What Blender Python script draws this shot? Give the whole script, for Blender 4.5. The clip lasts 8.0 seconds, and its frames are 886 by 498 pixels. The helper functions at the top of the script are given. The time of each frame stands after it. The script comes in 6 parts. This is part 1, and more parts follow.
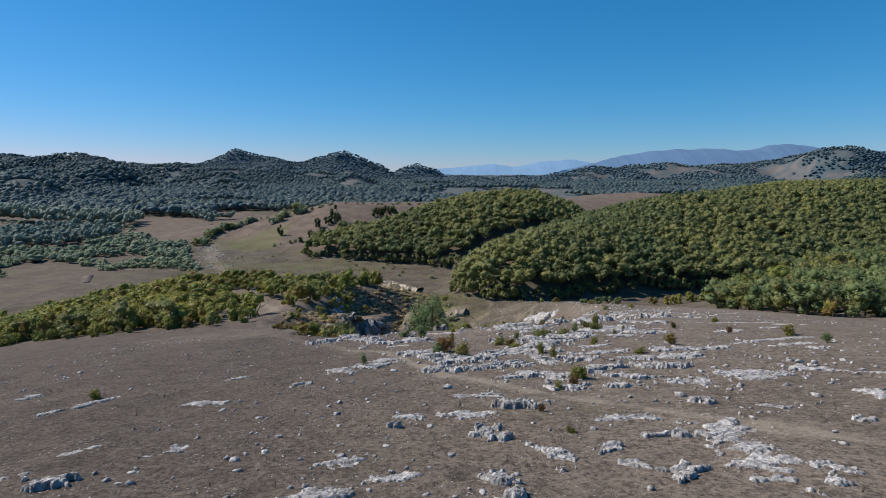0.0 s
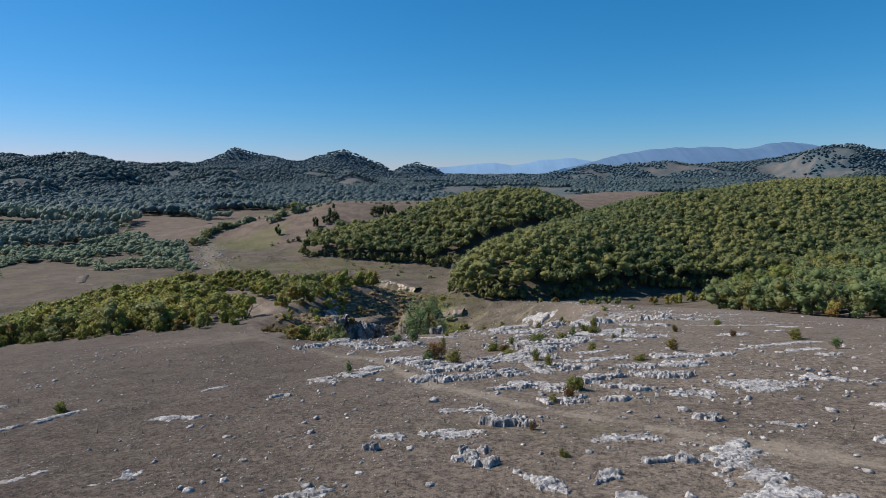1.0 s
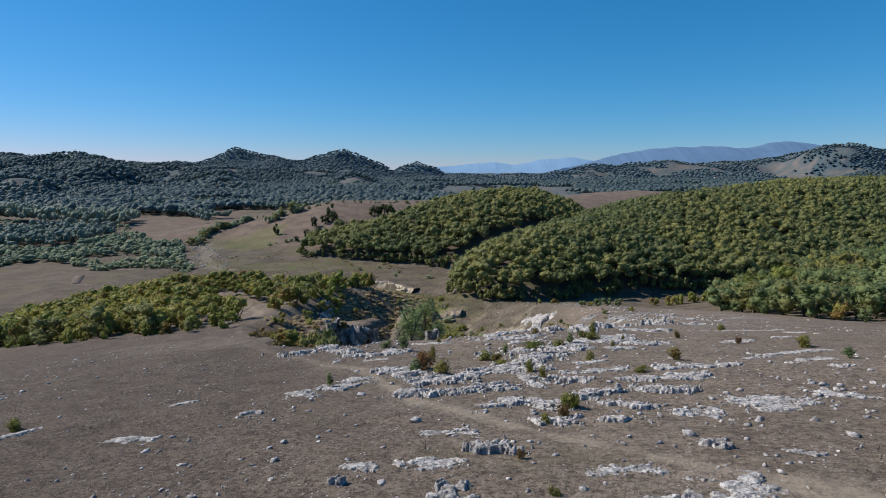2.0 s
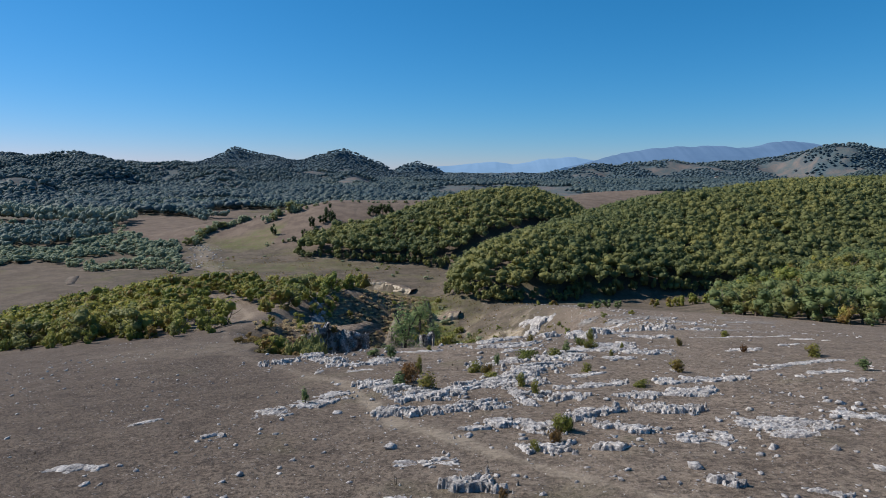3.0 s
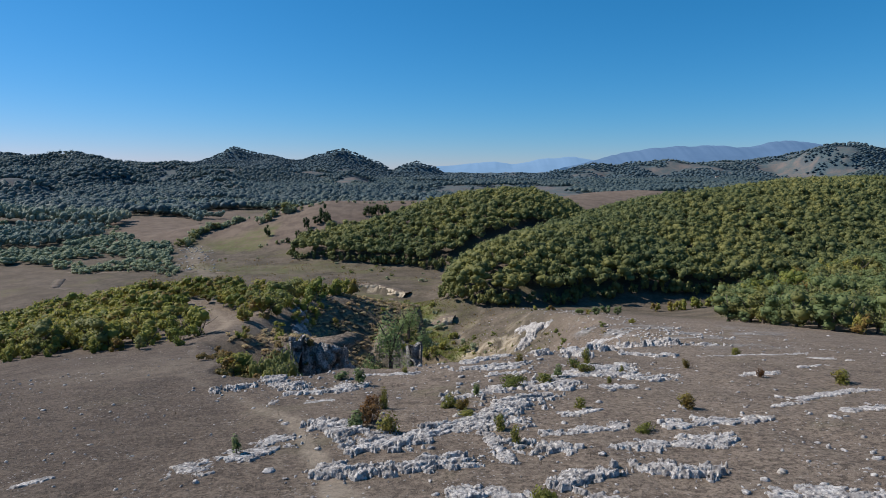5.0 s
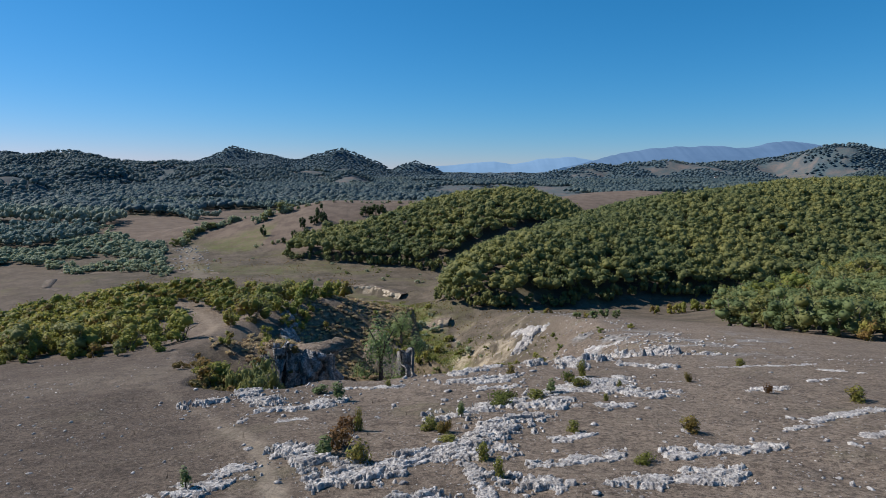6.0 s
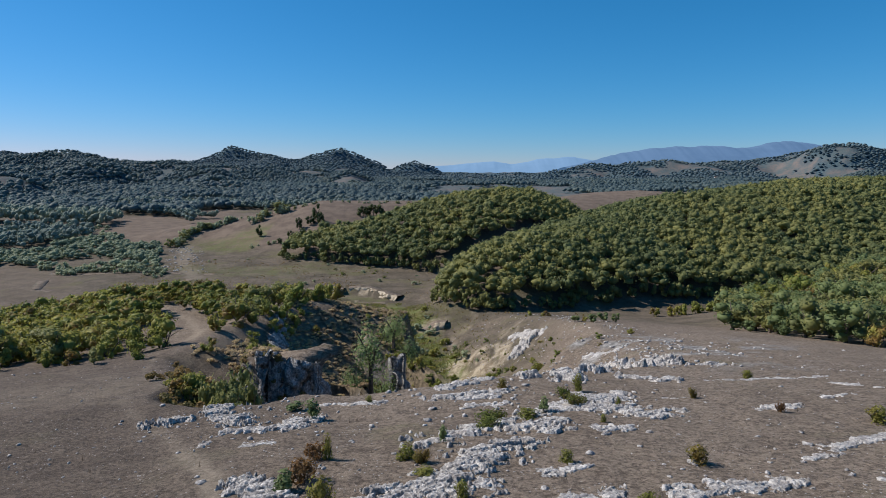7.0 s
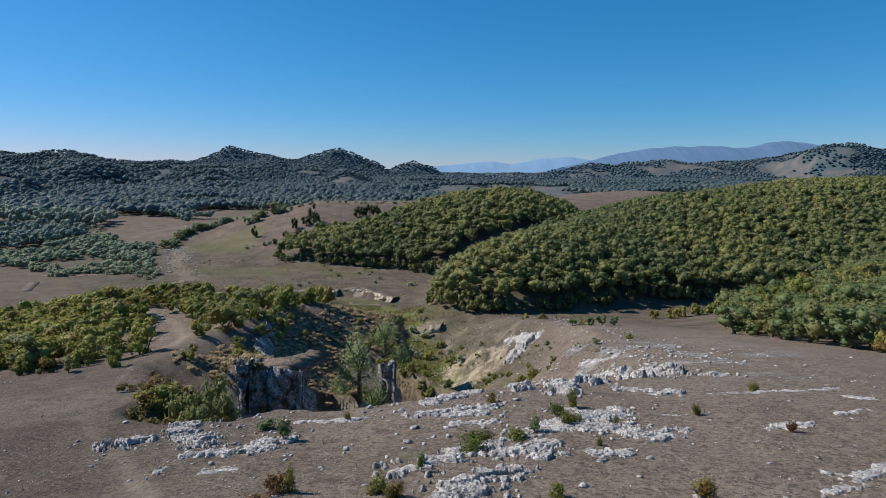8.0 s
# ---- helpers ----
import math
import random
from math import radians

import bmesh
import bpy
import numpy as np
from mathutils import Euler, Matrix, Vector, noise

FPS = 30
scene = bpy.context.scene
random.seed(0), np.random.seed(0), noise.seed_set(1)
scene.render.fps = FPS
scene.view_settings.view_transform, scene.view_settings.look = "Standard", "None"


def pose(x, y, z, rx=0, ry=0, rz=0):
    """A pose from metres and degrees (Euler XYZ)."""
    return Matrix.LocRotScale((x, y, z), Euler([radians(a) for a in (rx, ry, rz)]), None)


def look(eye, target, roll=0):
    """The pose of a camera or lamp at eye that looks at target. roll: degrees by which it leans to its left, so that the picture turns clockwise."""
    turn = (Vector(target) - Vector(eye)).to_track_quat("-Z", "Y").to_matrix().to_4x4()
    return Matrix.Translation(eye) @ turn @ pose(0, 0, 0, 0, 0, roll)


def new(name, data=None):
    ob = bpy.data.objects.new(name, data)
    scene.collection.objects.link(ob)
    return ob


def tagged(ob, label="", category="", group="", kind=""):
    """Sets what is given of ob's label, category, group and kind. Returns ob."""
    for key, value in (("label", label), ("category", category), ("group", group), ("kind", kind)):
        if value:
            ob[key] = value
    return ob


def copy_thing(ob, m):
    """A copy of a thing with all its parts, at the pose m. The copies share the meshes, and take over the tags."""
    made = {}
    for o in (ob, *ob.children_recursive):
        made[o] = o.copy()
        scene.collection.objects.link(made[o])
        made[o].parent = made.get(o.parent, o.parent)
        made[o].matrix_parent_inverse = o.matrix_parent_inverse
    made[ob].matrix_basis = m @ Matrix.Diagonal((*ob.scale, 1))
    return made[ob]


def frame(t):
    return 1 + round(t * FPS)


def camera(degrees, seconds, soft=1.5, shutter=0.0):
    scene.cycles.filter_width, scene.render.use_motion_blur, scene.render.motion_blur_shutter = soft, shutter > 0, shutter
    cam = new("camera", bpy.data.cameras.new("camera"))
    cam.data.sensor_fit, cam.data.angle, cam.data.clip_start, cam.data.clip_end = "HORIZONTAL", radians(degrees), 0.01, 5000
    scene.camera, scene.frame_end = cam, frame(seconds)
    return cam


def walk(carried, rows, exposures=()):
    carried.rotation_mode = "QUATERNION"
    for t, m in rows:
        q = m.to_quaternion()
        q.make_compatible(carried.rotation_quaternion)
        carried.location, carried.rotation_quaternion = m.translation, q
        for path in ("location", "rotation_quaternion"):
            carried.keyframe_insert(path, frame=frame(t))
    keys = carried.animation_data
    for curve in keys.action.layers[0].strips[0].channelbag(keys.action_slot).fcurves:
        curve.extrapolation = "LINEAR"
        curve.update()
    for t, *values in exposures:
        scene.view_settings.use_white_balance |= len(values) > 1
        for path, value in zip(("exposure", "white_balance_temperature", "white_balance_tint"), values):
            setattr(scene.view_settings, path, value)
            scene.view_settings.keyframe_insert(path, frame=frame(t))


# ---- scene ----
cam = camera(72.0, 8.0, soft=0.4)
PATH = [
    (0, (0.514, -0.617, 25.181), (0.479, 1.367, 24.928), 0.1),
    (0.5, (0.844, 0.477, 25.16), (0.808, 2.46, 24.905), 0.0),
    (1, (1.204, 1.696, 25.112), (1.169, 3.679, 24.855), 0.0),
    (1.5, (1.588, 2.97, 25.095), (1.552, 4.953, 24.837), -0.0),
    (3, (2.89, 7.282, 25.036), (2.852, 9.265, 24.776), -0.0),
    (3.5, (3.328, 8.681, 25.067), (3.291, 10.664, 24.808), -0.0),
    (4, (3.769, 10.407, 25.079), (3.732, 12.39, 24.819), -0.1),
    (4.5, (4.201, 12.112, 25.05), (4.163, 14.094, 24.79), -0.1),
    (6, (5.626, 17.04, 25.021), (5.591, 19.023, 24.76), 0.1),
    (6.5, (6.093, 18.771, 24.997), (6.059, 20.753, 24.736), 0.1),
    (7, (6.625, 20.586, 24.959), (6.591, 22.568, 24.698), 0.1),
    (7.5, (7.101, 22.231, 24.897), (7.068, 24.213, 24.635), 0.1),
    (8, (7.574, 23.87, 24.869), (7.544, 25.853, 24.608), 0.1),
]
walk(cam, [(t, look(eye, target, roll)) for t, eye, target, roll in PATH], exposures=[(0, 0.22, 6500, 10), (8, 0.22, 6500, 10)])

# ---- sky, sun, exposure ----
SUN_ELEVATION, SUN_AZIMUTH = 41.0, -74.0   # degrees; azimuth from +y towards +x
world = bpy.data.worlds.new("daylight")
scene.world = world
world.use_nodes = True
wn, wl = world.node_tree.nodes, world.node_tree.links
sky = wn.new("ShaderNodeTexSky")
sky.sky_type = 'NISHITA'
sky.sun_disc = False
sky.sun_elevation = radians(SUN_ELEVATION)
sky.sun_rotation = radians(SUN_AZIMUTH)
sky.altitude = 600
sky.air_density = 1.0
sky.dust_density = 0.0
sky.ozone_density = 10.0
# a clear dry air: red falls off faster towards the zenith than the model has it
split, join = wn.new("ShaderNodeSeparateColor"), wn.new("ShaderNodeCombineColor")
wl.new(sky.outputs[0], split.inputs[0])
for k, (power, gain) in enumerate(((1.6, 0.297), (0.85, 1.07), (0.85, 1.337))):
    up, by = wn.new("ShaderNodeMath"), wn.new("ShaderNodeMath")
    up.operation, by.operation = 'POWER', 'MULTIPLY'
    up.inputs[1].default_value, by.inputs[1].default_value = power, gain
    wl.new(split.outputs[k], up.inputs[0])
    wl.new(up.outputs[0], by.inputs[0])
    wl.new(by.outputs[0], join.inputs[k])
wl.new(join.outputs[0], wn["Background"].inputs[0])
wn["Background"].inputs[1].default_value = 0.088

sun_data = bpy.data.lights.new("sun", 'SUN')
sun_data.energy = 4.7
sun_data.angle = radians(0.53)
sun_data.color = (1.0, 0.935, 0.86)
sun = new("sun", sun_data)
sun_at = Vector((math.sin(radians(SUN_AZIMUTH)) * math.cos(radians(SUN_ELEVATION)),
                 math.cos(radians(SUN_AZIMUTH)) * math.cos(radians(SUN_ELEVATION)), math.sin(radians(SUN_ELEVATION))))
sun.matrix_world = look(sun_at * 300, (0, 0, 0))

# ---- lie of the land ----
def lattice(ix, iy, seed):
    """Even random numbers from 0 to 1 on whole steps."""
    n = (ix * 374761393 + iy * 668265263 + seed * 974634777) & 0xFFFFFFFF
    n = ((n ^ (n >> 13)) * 1274126177) & 0xFFFFFFFF
    n = ((n ^ (n >> 16)) * 2246822519) & 0xFFFFFFFF
    return ((n ^ (n >> 15)) & 0xFFFFFF) / float(0xFFFFFF)


def value_noise(x, y, seed):
    x, y = np.asarray(x, float), np.asarray(y, float)
    fx, fy = np.floor(x), np.floor(y)
    ix, iy = fx.astype(np.int64), fy.astype(np.int64)
    u, v = x - fx, y - fy
    u, v = u * u * u * (u * (6 * u - 15) + 10), v * v * v * (v * (6 * v - 15) + 10)
    a, b = lattice(ix, iy, seed), lattice(ix + 1, iy, seed)
    c, d = lattice(ix, iy + 1, seed), lattice(ix + 1, iy + 1, seed)
    return (a + (b - a) * u) * (1 - v) + (c + (d - c) * u) * v


def fbm(x, y, size, seed, octaves=4, rough=0.5):
    """Uneven relief from about -1 to 1, with the largest forms of that size in metres."""
    total, amp, norm = 0.0, 1.0, 0.0
    for k in range(octaves):
        ca, sa = math.cos(0.7 * k + seed), math.sin(0.7 * k + seed)
        total = total + amp * (2 * value_noise((x * ca - y * sa) / size, (x * sa + y * ca) / size, seed + 17 * k) - 1)
        norm, amp, size = norm + amp, amp * rough, size / 2.07
    return total / norm * 1.6


def smooth(a, b, v):
    t = np.clip((v - a) / (b - a), 0, 1)
    return t * t * (3 - 2 * t)


def smax(a, b, k):
    h = np.clip(0.5 + 0.5 * (a - b) / k, 0, 1)
    return b + (a - b) * h + k * h * (1 - h)


def smin(a, b, k):
    return -smax(-a, -b, k)


def along(x, y, line):
    """Distance to a bent line, with the line's further columns and the side (right of its way is positive), blended along it."""
    best, out, side = np.full(np.shape(x), 1e9), None, np.zeros(np.shape(x))
    for p, q in zip(line[:-1], line[1:]):
        dx, dy = q[0] - p[0], q[1] - p[1]
        t = np.clip(((x - p[0]) * dx + (y - p[1]) * dy) / (dx * dx + dy * dy), 0, 1)
        d = np.hypot(x - p[0] - t * dx, y - p[1] - t * dy)
        row = [p[n] + (q[n] - p[n]) * t for n in range(2, len(p))]
        near = d < best
        out = row if out is None else [np.where(near, r, o) for r, o in zip(row, out)]
        side = np.where(near, dy * (x - p[0]) - dx * (y - p[1]), side)
        best = np.where(near, d, best)
    return best, out, side


def hill(z, x, y, line, k=6.0, foot=-24.0):
    """Lays a ridge over the ground z: rows of x, y, height, half width."""
    d, (h, w), _ = along(x, y, line)
    swell = np.exp(-(d / w) ** 2)
    return smax(z, foot + (h - foot) * swell, k * swell + 0.05)


def plateau(x, y):
    x = np.clip(x, -110, 130)
    y = np.clip(y, -80, 240)
    return 18.119 + 0.0581 * x - 0.14795 * y - 0.000674 * x * x - 0.000227 * x * y - 0.0001636 * y * y


# the gorge behind the sinkhole: x, y, bottom, half width, steepness on the west and on the east side
GORGE = [(-3, 84, -16, 6.5, 4.0, 2.2), (-1.0, 98, -19, 8.5, 4.5, 1.7), (1, 118, -21, 5, 1.0, 0.8), (3, 150, -23.5, 5, 0.9, 0.62),
         (-7, 196, -26, 7, 0.5, 0.4), (-20, 232, -26, 8, 0.5, 0.5)]
SPUR = [(10, 109, -7.6, 2.6), (6.5, 114, -8.6, 3.0), (1.5, 120, -8.2, 3.2), (-3, 126, -7.6, 3.6), (-9, 130, -5, 4.5)]
CAVE = [(-9.0, 94, -15, 4.2), (-9.0, 101, -14, 4.2)]
LOBE = [(-6, 80, -8, 5), (-11.4, 71.5, 1.0, 3.2)]
BOWL = [(15, 101, -4.5, 4), (3, 120, -18, 4)]
CUT_BANKS = [(-82, 240, -23.5, 3), (-58, 247, -25, 4), (-43, 246, -25.5, 5), (-30, 249, -25.5, 5), (-22, 241, -26, 5), (-12, 233, -26, 6)]


# crests of the two near wooded hills: x, y, height, half width
DOME = [(-66, 334, -20, 18), (-51, 338, -15, 28), (-28, 347, -8, 40), (-16, 351, -3, 48), (8, 356, 3, 56), (23, 358, 5, 58), (38, 362, 6, 56), (52, 366, 4.5, 48),
        (65, 369, 0, 40), (75, 372, -5, 30), (86, 375, -12, 22)]
LONG_HILL = [(12, 219, -16, 16), (19, 229, -11.5, 20), (28, 241, -9.5, 28), (37, 252, -8.5, 34), (53, 270, -7, 46), (68, 287, -5.5, 54), (85, 303, -3.5, 60), (103, 321, 0, 66),
             (122, 336, 3, 72), (171, 361, 6.5, 88), (214, 378, 10.5, 98), (260, 388, 11.5, 110), (430, 430, 12, 140)]


def land(x, y):
    """Height of the ground."""
    x, y = np.asarray(x, float), np.asarray(y, float)
    far = np.hypot(x, y)
    floor = -22.0 + 4 * smooth(280, 480, y) + 8 * smooth(480, 1100, far) + 8 * smooth(1100, 2600, far) \
        + 0.5 * fbm(x, y, 60, 5, 3)
    p = plateau(x, y)
    p = p + 7.5 * np.exp(-((x + 66) / 52) ** 2 - ((y - 160) / 33) ** 2)
    p = p + 6.0 * np.exp(-((x + 21.5 - 0.12 * (y - 120)) / 9) ** 2 - ((y - 124) / 20) ** 2)
    p = p + 21.0 * smooth(62, 135, x) * np.exp(-((y - 175) / 58) ** 2)
    z = smax(p, floor, 5)
    near = np.exp(-(far / 260) ** 2)
    z = z + near * (0.30 * fbm(x, y, 17, 1, 3) + 0.10 * fbm(x, y, 3.1, 2, 3))
    # gorge, its left lobe, and the bowl on its right side
    rough = 1.3 * fbm(x, y, 9, 3, 4)
    d, (zb, w, sw, se), side = along(x, y, GORGE)
    cut = zb + np.maximum(d + rough - w, 0) * np.where(side < 0, sw, se)
    shelf = -0.5 + 4.5 * smooth(122, 100, y) + 0.55 * (d + 1.2 * rough - 7)
    cut = np.where((side < 0) & (y > 88) & (y < 158), smin(zb + np.maximum(d + rough - 3, 0) * 5.5, shelf, 1.5), cut)
    z = smin(z, cut, 1.6)
    d, (zb, w), _ = along(x, y, LOBE)
    z = smin(z, zb + np.maximum(d + 0.6 * rough - w, 0) * (0.42 + 1.1 * smooth(80, 68, y)) + 10 * smooth(86.5, 89.5, y) * smooth(-21, -16, x), 1.2)
    d, (zb, w), _ = along(x, y, BOWL)
    z = smin(z, zb + np.maximum(d + 0.5 * rough - w, 0) * 0.62, 3.0)
    d, (zb, w), _ = along(x, y, CAVE)
    z = np.minimum(z, zb + np.maximum(d - w, 0) * 7)
    z = hill(z, x, y, SPUR, 1.5, -26.0)
    d, (zb, w), _ = along(x, y, CUT_BANKS)
    z = smin(z, zb + np.maximum(d + 0.9 * rough - w, 0) * 1.9, 0.5)
    z = z + smooth(1.5, 7, p - z) * near * (0.55 * fbm(x, y, 7, 25, 4) + 0.25 * fbm(x, y, 2.2, 26, 3))
    # the field hill, the two wooded hills and the rise behind them
    z = hill(z, x, y, [(-152, 430, -11, 50), (-85, 442, 2.8, 92), (0, 470, 1.5, 85), (60, 600, -8, 80), (190, 720, -2, 95), (360, 740, -2, 110)], 6)
    z = hill(z, x, y, DOME, 4)
    z = hill(z, x, y, LONG_HILL, 4)
    # near hill on the left, valley side
    z = hill(z, x, y, [(-460, 400, 4, 90), (-365, 440, -9, 70), (-300, 480, -17, 50)], 5)
    # left range, from the front to its crest
    z = hill(z, x, y, [(-1100, 780, 46, 200), (-760, 900, 24, 170), (-640, 960, 21, 145), (-560, 980, 12, 125), (-500, 1000, 0, 100), (-460, 1010, -10, 80)], 10)
    z = hill(z, x, y, [(-1700, 1500, 50, 330), (-900, 1500, 32, 300), (-500, 1450, 12, 240), (-330, 1500, 10, 210)], 14)
    crest = [(-2600, 2200, 100, 560), (-1650, 2250, 68, 480), (-1180, 2300, 46, 420), (-930, 2500, 48, 420), (-640, 2300, 38, 330),
             (-430, 2200, 42, 270), (-230, 2250, 22, 240), (-140, 2250, 26, 170), (-20, 2300, -8, 150)]
    z = hill(z, x, y, crest, 14)
    z = hill(z, x, y, [(-1010, 2560, 64, 120), (-915, 2600, 104, 95), (-790, 2600, 74, 150)], 6)
    z = hill(z, x, y, [(-470, 2180, 58, 120), (-388, 2195, 82, 55), (-300, 2200, 56, 110)], 6)
    z = hill(z, x, y, [(-175, 2250, 44, 70), (-135, 2250, 52, 60), (-80, 2250, 36, 70)], 6)
    # right range
    z = hill(z, x, y, [(330, 1900, 12, 220), (430, 1930, 34, 110), (560, 1950, 22, 240), (820, 2000, 42, 300), (1150, 2050, 84, 260), (1400, 2050, 84, 300),
                       (1700, 2100, 112, 420), (2600, 2100, 130, 600)], 14)
    z = hill(z, x, y, [(1130, 1850, 108, 190), (1200, 1900, 120, 150), (1290, 1900, 96, 140)], 12)
    # spurs that run down into the valleys
    for spur in ([(-640, 900, 30, 75), (-520, 720, 4, 55), (-470, 640, -12, 40)], [(-420, 1150, 20, 85), (-330, 920, -4, 60)],
                 [(-250, 1500, 12, 80), (-190, 1200, -7, 70)], [(-800, 800, 44, 80), (-660, 640, 8, 60), (-600, 560, -10, 50)],
                 [(-900, 1480, 52, 120), (-640, 1180, 16, 90)], [(-430, 2150, 56, 130), (-330, 1820, 8, 100)], [(-640, 2250, 46, 120), (-560, 1800, 16, 110)],
                 [(1200, 1900, 78, 120), (1050, 1600, 18, 90)], [(820, 2000, 40, 120), (700, 1700, 4, 90)], [(1500, 2000, 72, 130), (1350, 1650, 18, 100)],
                 [(560, 1950, 36, 100), (500, 1700, 0, 80)]):
        z = hill(z, x, y, spur, 8)
    hills = smooth(600, 1200, far)
    z = z + 20 * (0.36 - np.abs(fbm(x, y, 260, 19, 3))) * smooth(620, 800, far) * smooth(1900, 1500, far) * smooth(-14, 8, z)
    z = z + hills * ((12 * fbm(x, y, 300, 8, 4) + 26 * (0.32 - np.abs(fbm(x, y, 420, 18, 4)))) * smooth(-20, 25, z) + 4.5 * fbm(x, y, 90, 9, 4, 0.6))
    return z

# ---- materials ----
class Nodes:
    """Short writing for a node material."""

    def __init__(self, name, rough=0.9, spec=0.2):
        self.mat = bpy.data.materials.new(name)
        self.mat.use_nodes = True
        self.tree = self.mat.node_tree
        self.bsdf = self.tree.nodes["Principled BSDF"]
        self.bsdf.inputs["Roughness"].default_value = rough
        self.bsdf.inputs["Specular IOR Level"].default_value = spec
        self.where = self.tree.nodes.new("ShaderNodeNewGeometry").outputs["Position"]

    def put(self, socket, value):
        if isinstance(value, bpy.types.NodeSocket):
            self.tree.links.new(value, socket)
        elif isinstance(value, tuple) and len(value) == 3 and socket.type == 'RGBA':
            socket.default_value = (*value, 1)
        else:
            socket.default_value = value

    def noise(self, size, detail=5.0, rough=0.6, where=None, stretch=None, warp=0.0):
        src = where or self.where
        if stretch:
            m = self.tree.nodes.new("ShaderNodeMapping")
            m.inputs["Scale"].default_value = stretch
            self.tree.links.new(src, m.inputs[0])
            src = m.outputs[0]
        n = self.tree.nodes.new("ShaderNodeTexNoise")
        n.inputs["Scale"].default_value = 1.0 / size
        n.inputs["Detail"].default_value = detail
        n.inputs["Roughness"].default_value = rough
        n.inputs["Distortion"].default_value = warp
        self.tree.links.new(src, n.inputs["Vector"])
        return n.outputs["Fac"]

    def cells(self, size, what="Distance", feature='F1', stretch=None):
        src = self.where
        if stretch:
            m = self.tree.nodes.new("ShaderNodeMapping")
            m.inputs["Scale"].default_value = stretch
            self.tree.links.new(src, m.inputs[0])
            src = m.outputs[0]
        n = self.tree.nodes.new("ShaderNodeTexVoronoi")
        n.feature = feature
        n.inputs["Scale"].default_value = 1.0 / size
        self.tree.links.new(src, n.inputs["Vector"])
        return n.outputs[what]

    def ramp(self, value, a, b, lo=0.0, hi=1.0):
        n = self.tree.nodes.new("ShaderNodeMapRange")
        n.interpolation_type = 'SMOOTHSTEP'
        for k, v in zip(("Value", "From Min", "From Max", "To Min", "To Max"), (value, a, b, lo, hi)):
            self.put(n.inputs[k], v)
        return n.outputs[0]

    def math(self, op, a, b=0.0):
        n = self.tree.nodes.new("ShaderNodeMath")
        n.operation = op
        self.put(n.inputs[0], a)
        self.put(n.inputs[1], b)
        return n.outputs[0]

    def mix(self, fac, a, b, blend='MIX'):
        n = self.tree.nodes.new("ShaderNodeMix")
        n.data_type, n.blend_type = 'RGBA', blend
        self.put(n.inputs[0], fac)
        self.put(n.inputs[6], a)
        self.put(n.inputs[7], b)
        return n.outputs[2]

    def mask(self, name):
        n = self.tree.nodes.new("ShaderNodeAttribute")
        n.attribute_name = name
        return n.outputs["Fac"]

    def island(self):
        n = self.tree.nodes.new("ShaderNodeNewGeometry")
        return n.outputs["Random Per Island"]

    def each(self):
        return self.tree.nodes.new("ShaderNodeObjectInfo").outputs["Random"]

    def bump(self, height, far, strength=1.0, under=None):
        n = self.tree.nodes.new("ShaderNodeBump")
        n.inputs["Strength"].default_value = strength
        n.inputs["Distance"].default_value = far
        self.tree.links.new(height, n.inputs["Height"])
        if under:
            self.tree.links.new(under, n.inputs["Normal"])
        return n.outputs[0]

    def done(self, colour, normal=None):
        self.put(self.bsdf.inputs["Base Color"], colour)
        if normal:
            self.tree.links.new(normal, self.bsdf.inputs["Normal"])
        return self.mat


